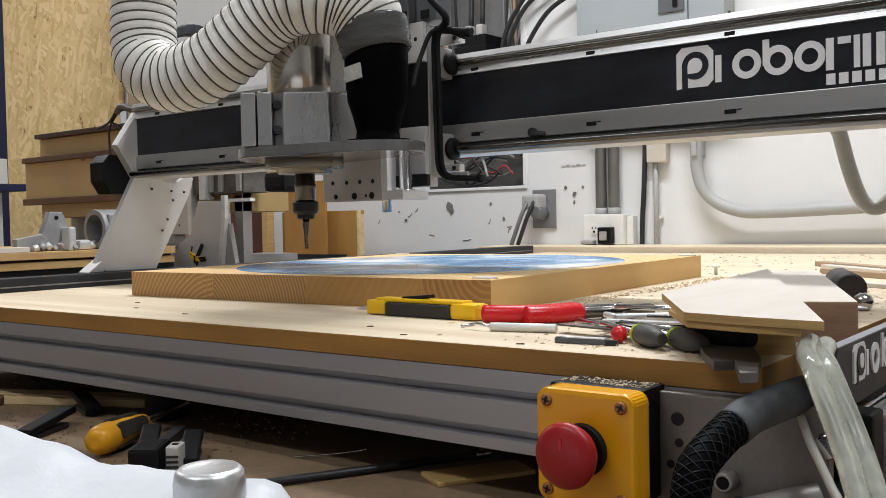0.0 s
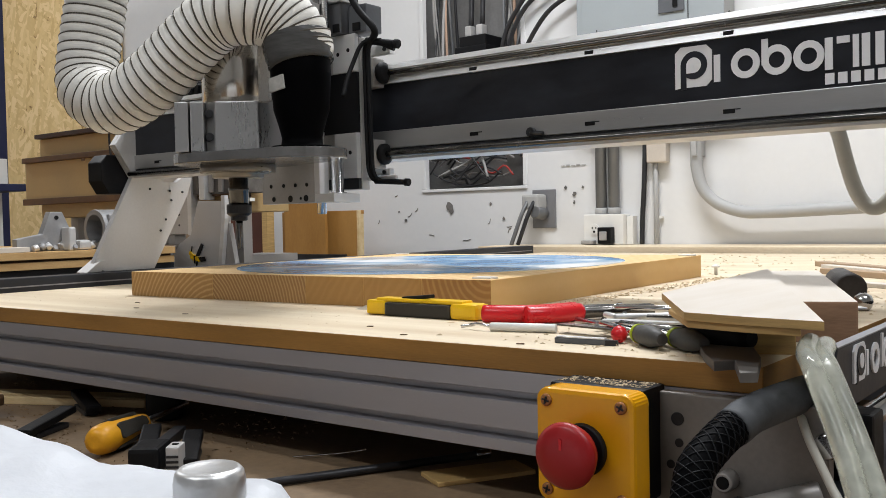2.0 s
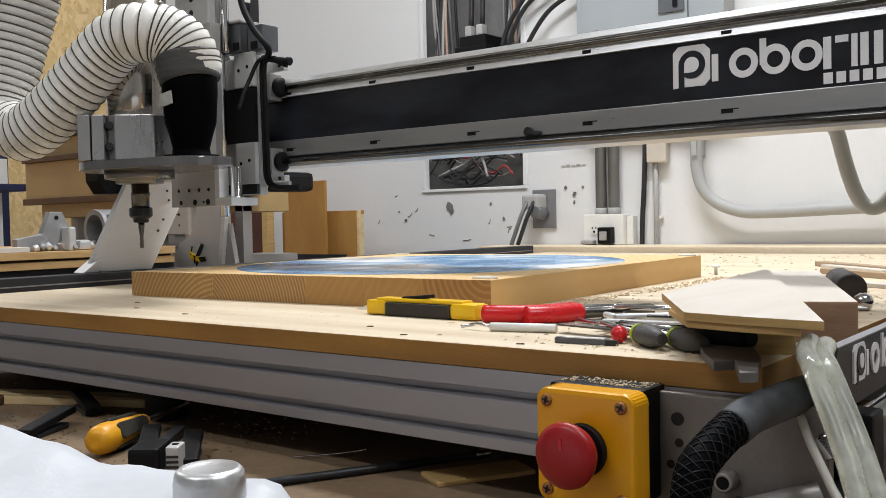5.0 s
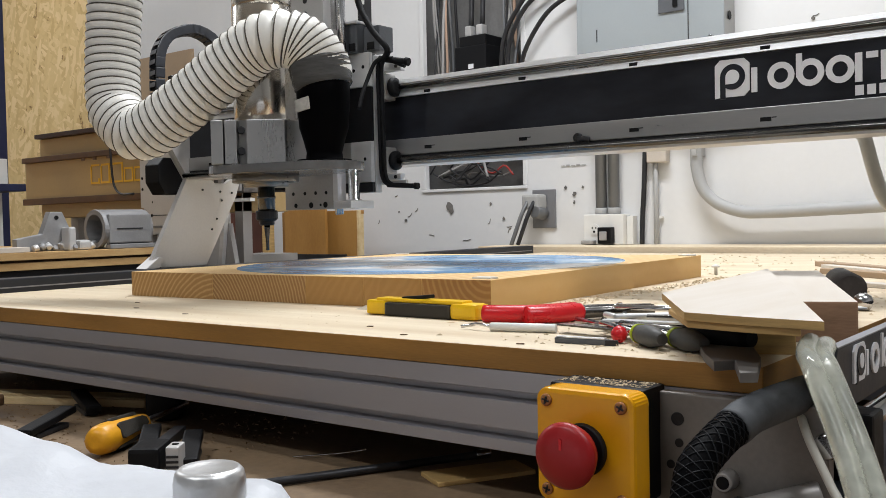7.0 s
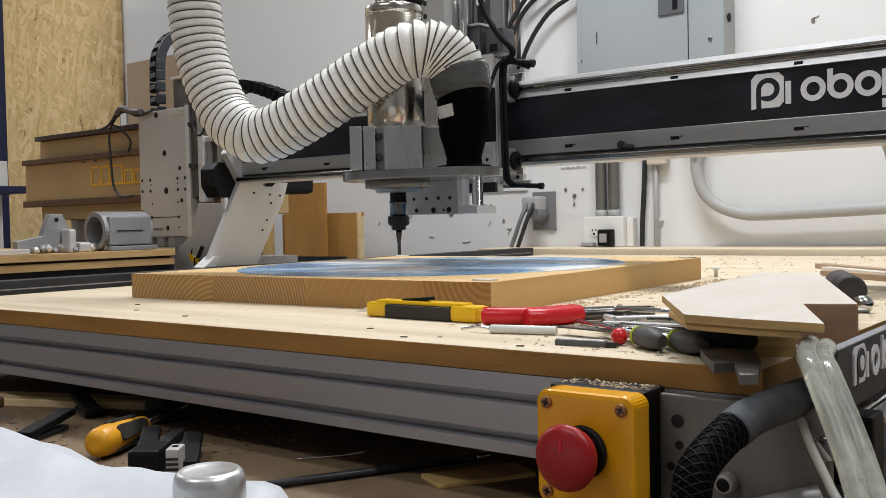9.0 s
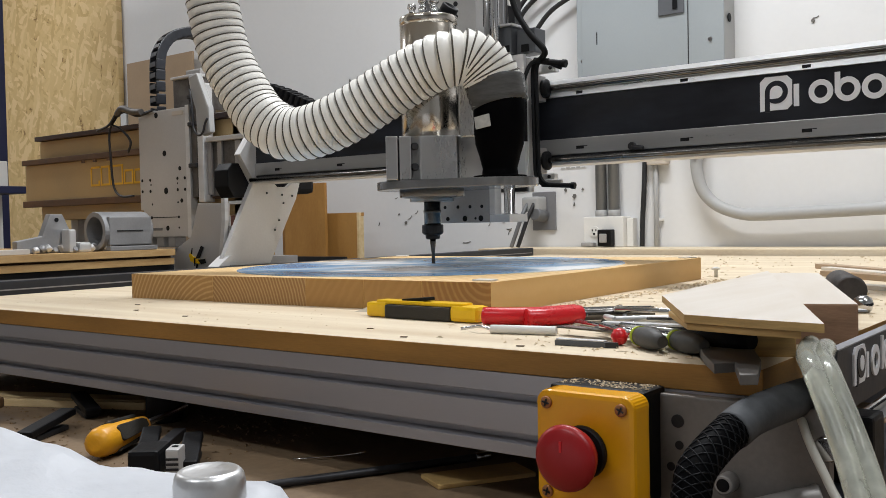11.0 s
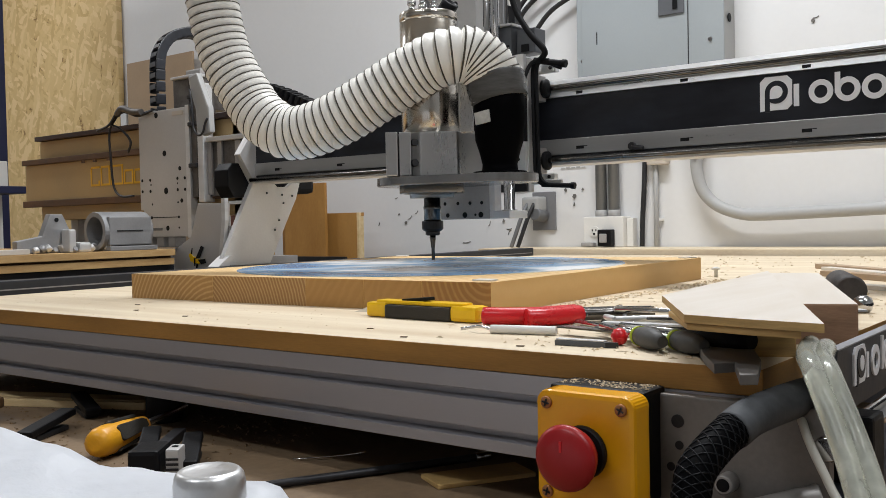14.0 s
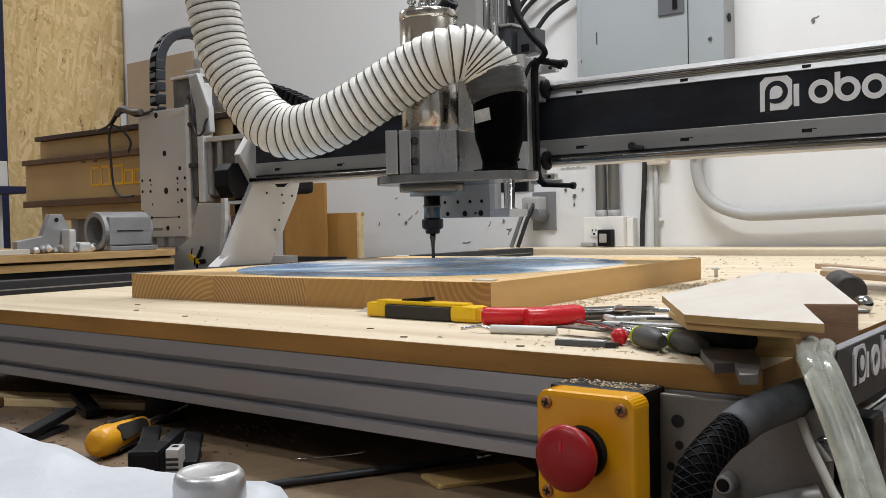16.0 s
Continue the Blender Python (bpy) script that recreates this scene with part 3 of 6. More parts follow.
# ---- gantry: moves along y ----
def gantry():
    th = thing("gantry", "long black router gantry with bright rails and silver marking", "gantry", m=pose(0, 0.397, 0))
    x0, x1 = -1.445, -0.15
    part("beam", B(x0, x1, 0.004, 0.085, 0.187, 0.297, bev=0.002), ALU_DULL, th)
    face = part("face_panel", B(x0 + 0.001, x1, -0.0005, 0.0038, 0.2232, 0.2874), BLACK_BEAM, th, "scuffed black face panel")
    def lean(z0, z1, y0, y1, yb):
        """A long strip whose front leans back from y0 at its foot to y1 at its top, tilted to mirror the ceiling lamp.
        """
        return prism(bmesh.new(), [(y0, z0), (yb, z0), (yb, z1), (y1, z1)], x0 + 0.001, x1, m=YZ)
    up = part("upper_strip", lean(0.2876, 0.2975, -0.0052, -0.0014, 0.0038), STRIP_BRIGHT, th, "bright strip with small slots")
    low = part("lower_strip", B(x0 + 0.001, x1, -0.004, 0.0038, 0.199, 0.223, bev=0.0008), STRIP_GREY, th, "grey strip with small slots")
    part("rail_bed", B(x0 + 0.001, x1, -0.0012, 0.0038, 0.2977, 0.3045), STRIP_BRIGHT, th)
    part("rail_cap", B(x0 + 0.001, x1, -0.004, 0.05, 0.3047, 0.3065, bev=0.0005), STRIP_WHITE, th)
    part("guide_rod", rod(bmesh.new(), (x0, -0.0048, 0.3015), (x1, -0.0048, 0.3015), 0.003), DARK_STEEL_GLOSS, th, "polished guide rod")
    part("upper_tray", lean(0.3066, 0.3135, -0.007, -0.0045, 0.05), STRIP_BRIGHT, th)
    part("rail_bed", B(x0 + 0.001, x1, -0.002, 0.0038, 0.1955, 0.1988), DARK_STEEL, th)
    part("guide_rod", rod(bmesh.new(), (x0, -0.012, 0.1905), (x1, -0.012, 0.1905), 0.0042), DARK_STEEL_GLOSS, th, "polished guide rod")
    part("bottom_edge", B(x0 + 0.001, x1, -0.004, 0.05, 0.1835, 0.1868, bev=0.0006), ALU_PLATE, th)
    for k in range(-4, 4):
        x = -0.7046 + 0.16753 * k
        part("slot", B(x - 0.0055, x + 0.0055, -0.0046, -0.003, 0.2895, 0.2937), BLACK, up)
        part("slot", B(x - 0.0065, x + 0.0065, -0.0046, -0.003, 0.206, 0.2108), BLACK, low)
        part("slot", B(x + 0.0068, x + 0.0125, -0.0044, -0.003, 0.2095, 0.2108), DARK_STEEL, low)
    bm = bmesh.new()
    rod(bm, (-0.617, -0.010, 0.204), (-0.617, -0.003, 0.204), 0.006)
    rod(bm, (-0.617, -0.008, 0.203), (-0.60, -0.006, 0.2005), 0.0035)
    part("screw_head", bm, DARK_STEEL, low)
    # marking: a rounded mark and plain blocks for the characters
    def plate(pts, slot_mat=LOGO, y0=-0.0016):
        b = bmesh.new()
        prism(b, pts, y0, -0.0004, m=XZ)
        return part("marking", b, slot_mat, face)
    def ring(cx, cz, rx, rz, hole, n=20):
        b = bmesh.new()
        o = [(cx + rx * math.cos(2 * math.pi * i / n), cz + rz * math.sin(2 * math.pi * i / n)) for i in range(n)]
        h = [(cx + hole * rx * math.cos(2 * math.pi * i / n), cz + hole * rz * math.sin(2 * math.pi * i / n)) for i in range(n)]
        for i in range(n):
            j = (i + 1) % n
            prism(b, [o[i], o[j], h[j], h[i]], -0.0016, -0.0004, m=XZ)
        return part("marking", b, LOGO, face)
    a0, a1, z0, z1 = -0.4312, -0.3890, 0.2385, 0.2832
    c = 0.0065
    plate([(a0, z0 - 0.001), (a0 + 0.007, z0), (a1 - c, z0), (a1, z0 + c), (a1, z1 - c), (a1 - c, z1), (a0 + c, z1), (a0, z1 - c)])
    cx, cz = (a0 + a1) / 2 + 0.0008, 0.2622
    plate([(a0 + 0.0066, z0 - 0.002), (a0 + 0.0132, z0 - 0.002), (a0 + 0.0132, cz), (a0 + 0.0066, cz)], BLACK_BEAM, -0.002)
    plate(disc_poly(cx, cz, 0.0152, 28), BLACK_BEAM, -0.0024)
    plate(disc_poly(cx, cz, 0.0084, 24), LOGO, -0.0028)
    plate([(cx - 0.0084, cz - 0.0084), (cx, cz - 0.0084), (cx, cz), (cx - 0.0084, cz)], LOGO, -0.003)
    zb, zt = 0.2415, 0.2705
    bars = [(-0.3868, -0.3800, zb, zt), (-0.3352, -0.3285, zb + 0.012, 0.2805), (-0.2715, -0.2640, zb, zt + 0.003), (-0.2600, -0.2478, zt - 0.004, zt + 0.003), (-0.2449, -0.2392, zb, zt + 0.003), (-0.2365, -0.2290, zb, zt + 0.003), (-0.2240, -0.2160, zb, zt + 0.003)]
    for u0, u1, w0, w1 in bars:
        plate([(u0, w0), (u1, w0), (u1, w1), (u0, w1)], LOGO, -0.0021)
    for cx in (-0.3526, -0.3197, -0.2874):
        ring(cx, 0.2578, 0.0155, 0.0157, 0.54)
    for k in range(5):
        x = -0.2715 + k * 0.0124
        plate([(x, 0.2268), (x + 0.0088, 0.2268), (x + 0.0088, 0.2379), (x, 0.2379)])
    # side plates: cranked legs that ride on the side rails
    for x, tag in ((-1.457, "left"), (-0.15, "right")):
        bm = bmesh.new()
        prism(bm, [(-0.066, 0.0218), (0.035, 0.0218), (0.112, 0.155), (0.123, 0.187), (0.10, 0.1865), (0.088, 0.178), (0.06, 0.178), (0.05, 0.186), (0.095, 0.188), (0.095, 0.305), (0.004, 0.305), (-0.042, 0.24), (-0.006, 0.184), (-0.086, 0.036)], x, x + 0.0118, bev=0.001, m=YZ)
        leg = part("side_plate", bm, ALU_PLATE, th, "cranked grey aluminium side plate")
        bm = bmesh.new()
        prism(bm, [(-0.106, 0.022), (-0.078, 0.022), (-0.066, 0.042), (-0.078, 0.042)], x - 0.01, x + 0.022, bev=0.001, m=YZ)
        part("foot_bracket", bm, ALU_PLATE, leg)
        s = 1 if tag == "left" else -1
        for y, z in ((0.03, 0.165), (0.072, 0.162), (0.1, 0.16), (0.05, 0.09), (0.062, 0.11), (0.0, 0.2), (0.075, 0.145)):
            part("bolt", rod(bmesh.new(), (x + 0.006, y, z), (x + 0.006 + s * 0.0075, y, z), 0.0022, 8), DARK_STEEL, leg)
    bm = bmesh.new()
    prism(bm, [(-0.042, 0.24), (0.0, 0.298), (0.0, 0.2), (-0.006, 0.184)], -1.4452, -1.4395, bev=0.0008, m=YZ)
    part("end_bracket", bm, ALU_PLATE, th)
    bm = prism(bmesh.new(), [(-0.058, 0.178), (-0.044, 0.156), (-0.008, 0.156), (0.004, 0.172), (0.004, 0.21), (-0.008, 0.224), (-0.046, 0.224), (-0.058, 0.21)], -1.499, -1.4575, bev=0.002, m=YZ)
    part("drive_motor", bm, BLACK, th, "black stepper motor on the side plate")
    part("drain_tube", tube(bmesh.new(), [(-0.31, 0.095, 0.30), (-0.298, 0.101, 0.25), (-0.291, 0.103, 0.199), (-0.2855, 0.103, 0.183), (-0.278, 0.103, 0.152), (-0.269, 0.103, 0.123), (-0.26, 0.103, 0.107), (-0.25, 0.103, 0.102), (-0.24, 0.103, 0.106), (-0.226, 0.103, 0.122), (-0.205, 0.103, 0.16), (-0.19, 0.1, 0.22), (-0.18, 0.095, 0.29)], 0.0082, 12, 60), PALE_TUBE, th, "pale translucent tube hanging behind the beam")
    # drag chain lying on the rear of the beam
    for k in range(16):
        a = k / 15
        p = curve_points([(-1.6, 0.10, 0.39), (-1.54, 0.105, 0.395), (-1.47, 0.11, 0.375), (-1.41, 0.11, 0.35), (-1.35, 0.11, 0.328)], 16)
        q = p[min(k + 1, 15)] - p[max(k - 1, 0)]
        link = B(-0.009, 0.009, -0.016, 0.016, -0.010, 0.002, bev=0.002, m=Matrix.Translation(p[k]) @ Matrix.Rotation(-math.atan2(q.z, q.x), 4, "Y"))
        box(link, -0.005, 0.005, -0.022, 0.022, -0.012, 0.012, bev=0.001, m=Matrix.Translation(p[k]) @ Matrix.Rotation(-math.atan2(q.z, q.x), 4, "Y"))
        part("chain_link", link, BLACK, th)
    return th


STRIP_BRIGHT = mat("bright_rolled_aluminium", (0.93, 0.94, 0.95), 0.3, 0.75, 0.12, 7, 200, 0.02, stretch=(0.5, 1, 6))
# near-white, barely metallic base stands in for lamps mirrored in the metal
STRIP_WHITE = mat("lamp_sheen_satin_aluminium", (0.92, 0.92, 0.92), 0.35, 0.15, 0.1, 8, 200, 0.02, stretch=(0.4, 1, 6))
STRIP_GREY = mat("satin_grey_strip", (0.42, 0.42, 0.42), 0.32, 0.8, 0.1, 8, 200, 0.02, stretch=(0.4, 1, 6))
DARK_STEEL_GLOSS = mat("dark_polished_steel", (0.12, 0.115, 0.11), 0.18, 1.0, 0.2, 20, 200, 0.01)
PALE_TUBE = mat("pale_vinyl", (0.60, 0.585, 0.52), 0.3, 0, 0.08, 20, 200, 0.02)
GANTRY = gantry()


# ---- carriage: moves along x on the gantry ----
def carriage():
    th = thing("x_carriage", "aluminium router carriage with bearings, motor and cables", "carriage", m=pose(-0.8085, 0.397, 0))
    part("back_plate", B(-0.085, 0.061, -0.045, -0.0305, 0.142, 0.347, bev=0.001), ALU_PLATE, th, "grey vertical aluminium plate")
    for z in (0.3015, 0.1905):
        for x in (-0.07, 0.058):
            blk = part("bearing_block", B(x - 0.03, x + 0.012, -0.03, -0.0055, z - 0.02, z + 0.02, bev=0.002), CASTING_DARK, th)
            bm = bmesh.new()
            lathe(bm, [(0.0085, 0), (0.0145, 0.001), (0.0145, 0.006), (0.0085, 0.008)], 20, between((x + 0.0115, -0.012, z), (x + 0.03, -0.012, z)))
            part("seal", bm, RUBBER, blk)
    for z0, z1, x1 in ((0.3225, 0.336, 0.102), (0.16, 0.1695, 0.097)):
        lug = part("bearing_flange", B(0.0615, x1, -0.0305, -0.02, z0, z1, bev=0.0015), ALU, th)
        part("bolt", rod(bmesh.new(), (x1 - 0.009, -0.0325, (z0 + z1) / 2), (x1 - 0.009, -0.03, (z0 + z1) / 2), 0.0028, 10), DARK_STEEL, lug)
    for z0, z1 in ((0.301, 0.352), (0.158, 0.219)):
        sp = part("spacer_block", B(0.018, 0.0595, -0.053, -0.0455, z0, z1, bev=0.001), ALU, th)
        part("bolt_hole", rod(bmesh.new(), (0.047, -0.0535, (z0 + z1) / 2 + 0.004), (0.047, -0.0515, (z0 + z1) / 2 + 0.004), 0.0028, 10), BLACK, sp)
        part("bolt_hole", rod(bmesh.new(), (0.028, -0.0535, (z0 + z1) / 2), (0.028, -0.0515, (z0 + z1) / 2), 0.0028, 10), BLACK, sp)
    part("dark_cover", B(-0.06, 0.0595, -0.0505, -0.0455, 0.2195, 0.3005), BLACK, th)
    part("lower_cover", B(-0.03, 0.0595, -0.0505, -0.0455, 0.143, 0.1575), DARK_STEEL, th)
    mo = part("motor", B(0.0, 0.042, -0.06, -0.018, 0.3525, 0.395, bev=0.002), GREY_BOX, th, "dark grey stepper motor")
    part("motor", B(0.046, 0.078, -0.05, -0.018, 0.3525, 0.39, bev=0.002), GREY_BOX, th)
    part("motor_lid", B(-0.004, 0.046, -0.064, -0.014, 0.3952, 0.399, bev=0.001), ALU_PLATE, mo)
    for x in (0.008, 0.028):
        part("connector", B(x, x + 0.011, -0.062, -0.0595, 0.355, 0.366), BLACK, mo)
    part("connector", B(0.055, 0.068, -0.052, -0.0495, 0.355, 0.366), BLACK, th)
    part("column", B(-0.09, -0.012, -0.075, -0.055, 0.3005, 0.56, bev=0.001), ALU_PLATE, th, "tall grey aluminium column")
    for z in (0.42, 0.44, 0.47):
        part("bolt", rod(bmesh.new(), (-0.05, -0.0765, z), (-0.05, -0.0745, z), 0.004, 10), DARK_STEEL, th)
    part("lead_screw", rod(bmesh.new(), (0.006, -0.068, 0.11), (0.006, -0.068, 0.56), 0.0065), STEEL, th, "polished vertical screw")
    part("slide_rod", rod(bmesh.new(), (0.022, -0.072, 0.3525), (0.022, -0.072, 0.56), 0.0065), STEEL, th)
    part("column", B(0.018, 0.03, -0.03, -0.012, 0.352, 0.56), DARK_STEEL, th)
    for k, dx in enumerate((0.0, 0.0068)):
        part("cable", tube(bmesh.new(), [(0.118, -0.04, 0.332 - dx), (0.092, -0.045, 0.3365), (0.0765 + dx, -0.047, 0.336), (0.0715 + dx, -0.047, 0.322), (0.0712 + dx, -0.046, 0.27), (0.0715 + dx, -0.045, 0.2), (0.074 + dx, -0.045, 0.165), (0.086 + dx, -0.043, 0.1525), (0.112, -0.038, 0.151)], 0.0031, 8, 44), RUBBER, th, "black cable")
    part("cable", tube(bmesh.new(), [(0.1, -0.046, 0.338), (0.083, -0.05, 0.339), (0.072, -0.055, 0.333), (0.067, -0.066, 0.308), (0.069, -0.08, 0.285), (0.073, -0.092, 0.262)], 0.0031, 8, 30), RUBBER, th, "black cable")
    part("cable", tube(bmesh.new(), [(0.042, -0.062, 0.56), (0.047, -0.064, 0.44), (0.074, -0.066, 0.385), (0.1, -0.06, 0.352), (0.09, -0.05, 0.342), (0.08, -0.048, 0.338)], 0.0048, 8, 28), RUBBER, th, "thick black cable")
    part("limit_arm", B(0.0615, 0.112, -0.036, -0.0308, 0.1535, 0.1595, bev=0.001), ALU_PLATE, th)
    part("limit_switch", rod(bmesh.new(), (0.082, -0.043, 0.1525), (0.1287, -0.037, 0.1495), 0.0038, 10), RUBBER, th)
    part("switch_tip", rod(bmesh.new(), (0.1288, -0.037, 0.1495), (0.136, -0.0365, 0.149), 0.0052, 10), RUBBER, th)
    part("cable_clip", rod(bmesh.new(), (0.074, -0.046, 0.3405), (0.12, -0.042, 0.3315), 0.0048, 10), RUBBER, th)
    part("clip_tip", rod(bmesh.new(), (0.1202, -0.042, 0.3315), (0.127, -0.0415, 0.33), 0.0062, 10), RUBBER, th)
    part("label_tag", B(0.03, 0.032, -0.05, -0.03, 0.43, 0.47), OUTLET, th)
    return th


CARRIAGE = carriage()
AX = -0.209


# ---- spindle unit: moves up and down on the carriage ----
def spindle():
    th = thing("spindle_unit", "steel router spindle in an aluminium clamp with black dust shoe", "router spindle", m=pose(-0.8085, 0.397, 0.0316))
    T = Matrix.Translation((0, AX, 0))
    bm = bmesh.new()
    lathe(bm, [(0.036, 0.15), (0.0415, 0.151), (0.0415, 0.372), (0.0405, 0.3725), (0.0405, 0.374), (0.0415, 0.3745), (0.0415, 0.3845), (0.04, 0.386)], 40, T)
    part("spindle_body", bm, BRASSY, th, "turned steel spindle body")
    for x, y, h in ((-0.022, -0.01, 0.02), (0.006, -0.02, 0.024), (0.02, -0.012, 0.022), (-0.004, 0.016, 0.03)):
        bm = bmesh.new()
        lathe(bm, [(0.006, 0.386), (0.006, 0.386 + h * 0.4), (0.0045, 0.386 + h * 0.42), (0.0045, 0.386 + h * 0.7), (0.0065, 0.386 + h * 0.72), (0.0065, 0.386 + h), (0.003, 0.387 + h)], 10, Matrix.Translation((x, AX + y, 0)))
        part("coolant_fitting", bm, STEEL, th, "small steel hose fitting")
    bm = bmesh.new()
    lathe(bm, [(0.011, 0.0), (0.0125, 0.001), (0.0125, 0.02), (0.009, 0.021), (0.009, 0.004)], 18, Matrix.Translation((0.014, AX + 0.018, 0.386)) @ Matrix.Rotation(radians(40), 4, "Y"))
    part("cable_gland", bm, BLACK, th)
    # clamp, turned towards the operator's corner
    C = Matrix.Translation((0.004, AX + 0.003, 0)) @ Matrix.Rotation(radians(39), 4, "Z")
    z0, z1 = 0.1535, 0.2144
    bm = bmesh.new()
    prism(bm, [(-0.02, -0.054), (0.028, -0.054), (0.032, -0.0525), (0.036, -0.048), (0.082, -0.002), (0.08, 0.05), (-0.052, 0.05), (-0.052, -0.02), (-0.031, -0.046)], z0, z1, bev=0.0016, m=C)
    cl = part("clamp", bm, CLAMP_ALU, th, "milled aluminium spindle clamp")
    for x0, x1 in ((-0.068, -0.0515), (-0.0495, -0.0335)):
        part("clamp_ear", B(x0, x1, -0.058, 0.0, z0 + 0.0005, z1 - 0.0005, bev=0.0012, m=C), CLAMP_ALU, cl)
    for z in (0.172, 0.2):
        a, b2 = C @ Vector((-0.0305, -0.044, z)), C @ Vector((-0.0275, -0.0535, z))
        bm = rod(bmesh.new(), a, b2, 0.0052, 16)
        sc = part("clamp_bolt", bm, DARK_STEEL, cl)
    # dust shoe plate
    bm = bmesh.new()
    prism(bm, hull(disc_poly(0, AX, 0.078, 48) + disc_poly(0.12, AX - 0.004, 0.052, 36)), 0.1412, 0.1532, bev=0.0016)
    shoe = part("dust_shoe_plate", bm, CLEAR_PLATE, th, "smoky clear plastic dust shoe plate")
    a, b2 = C @ Vector((0.012, -0.074, 0.149)), C @ Vector((0.012, -0.081, 0.149))
    part("screw", rod(bmesh.new(), a, b2, 0.0045, 12), BLACK, shoe)
    part("screw_slot", B(0.018, 0.044, -0.08, -0.072, 0.1465, 0.1515, m=C), ALU, shoe)
    bm = bmesh.new()
    lathe(bm, [(0.046, 0.131), (0.0465, 0.132), (0.0465, 0.1408), (0.046, 0.1411)], 32, T)
    lathe(bm, [(0.031, 0.1246), (0.032, 0.1256), (0.032, 0.13), (0.04, 0.1302), (0.04, 0.1309)], 32, T)
    part("nose_flange", bm, NOSE, th)
    bm = bmesh.new()
    lathe(bm, [(0.0115, 0.0915), (0.0122, 0.0925), (0.0122, 0.108), (0.0128, 0.1082), (0.0128, 0.1125), (0.0118, 0.1127), (0.0118, 0.1245)], 24, T)
    part("collet_shaft", bm, DARK_STEEL_GLOSS, th, "dark polished collet shaft")
    bm = bmesh.new()
    prof = [(0.0085, 0.071), (0.0105, 0.0725), (0.0105, 0.0765), (0.0138, 0.0785), (0.0155, 0.0805), (0.0155, 0.0905), (0.0145, 0.092)]
    lathe(bm, prof, 24, T, smooth=False)
    part("collet_nut", bm, DARK_STEEL, th, "black collet nut")
    bm = bmesh.new()
    lathe(bm, [(0.0022, 0.0362), (0.0025, 0.0368), (0.0025, 0.052), (0.0042, 0.066), (0.0042, 0.0715)], 12, T)
    part("cutter", bm, DARK_STEEL_GLOSS, th, "thin steel cutting bit")
    # dust duct and its collar
    D = Matrix.Translation((0.122, AX - 0.006, 0))
    bm = bmesh.new()
    lathe(bm, [(0.036, 0.1534), (0.036, 0.1562), (0.0245, 0.157), (0.0235, 0.166), (0.0275, 0.182), (0.0325, 0.198), (0.0336, 0.215), (0.0352, 0.238), (0.0352, 0.26), (0.033, 0.263)], 32, D)
    duct = part("dust_duct", bm, BLACK_MATTE, th, "black plastic dust duct")
    bm = B(-0.0118, 0.0118, -0.0015, 0.001, -0.0082, 0.0082, bev=0.0006, m=Matrix.Translation((0.119, AX - 0.0408, 0.2265)) @ Matrix.Rotation(radians(-8), 4, "Y"))
    part("sticker", bm, CLEAT_GREY, duct, "worn silver sticker")
    part("duct_bracket", B(0.074, 0.0975, AX - 0.03, AX - 0.02, 0.2095, 0.288, bev=0.002), CLAMP_ALU, th)
    bm = bmesh.new()
    lathe(bm, [(0.036, -0.002), (0.0388, 0.001), (0.0384, 0.006), (0.0402, 0.011), (0.0396, 0.016), (0.041, 0.021), (0.0402, 0.027), (0.0412, 0.031), (0.04, 0.033)], 32, Matrix.Translation((0.1235, AX - 0.006, 0.251)) @ Matrix.Rotation(radians(-14), 4, "Y"))
    part("hose_collar", bm, CLEAR_FILM, th, "wrinkled clear plastic collar")
    # z plate and foot
    zp = part("z_plate", B(-0.078, 0.024, -0.1, -0.082, 0.0935, 0.36, bev=0.001), CASTING_DARK, th, "drilled grey aluminium plate")
    for x, z, r in ((-0.055, 0.1, 0.0035), (-0.022, 0.1, 0.0045), (0.008, 0.1, 0.0045), (-0.06, 0.118, 0.0028), (-0.035, 0.118, 0.0028), (-0.012, 0.118, 0.0028), (0.01, 0.118, 0.0028), (-0.002, 0.1, 0.002)):
        part("bolt_hole", rod(bmesh.new(), (x, -0.1006, z), (x, -0.098, z), r, 12), BLACK, zp)
    part("screw_foot", B(0.0242, 0.06, -0.1, -0.05, 0.0935, 0.105, bev=0.001), ALU, th)
    part("foot_web", B(0.0242, 0.034, -0.1, -0.082, 0.1052, 0.16, bev=0.001), ALU, th)
    bm = bmesh.new()
    lathe(bm, [(0.012, 0.1052), (0.012, 0.1065), (0.0085, 0.107), (0.0085, 0.15)], 18, Matrix.Translation((0.046, -0.078, 0)))
    part("screw_nut", bm, STEEL, th)
    part("spacer", B(-0.04, 0.03, AX + 0.04, -0.1, 0.157, 0.214), ALU_PLATE, th)
    return th


CLAMP_ALU = mat("milled_clamp_aluminium", (0.62, 0.615, 0.61), 0.27, 1.0, 0.05, 6, 300, 0.0, stretch=(3, 3, 0.5))
CLEAT_GREY = mat("worn_sticker_film", (0.48, 0.475, 0.45), 0.5, 0.1, 0.3, 60, 200, 0.05)
CLEAR_PLATE = mat("smoky_acrylic", (0.2, 0.2, 0.202), 0.14, 0.55, 0.2, 20, 200, 0.02)
NOSE = mat("dull_bronze_steel", (0.27, 0.245, 0.215), 0.3, 0.85, 0.15, 20, 200, 0.02)
SPINDLE = spindle()


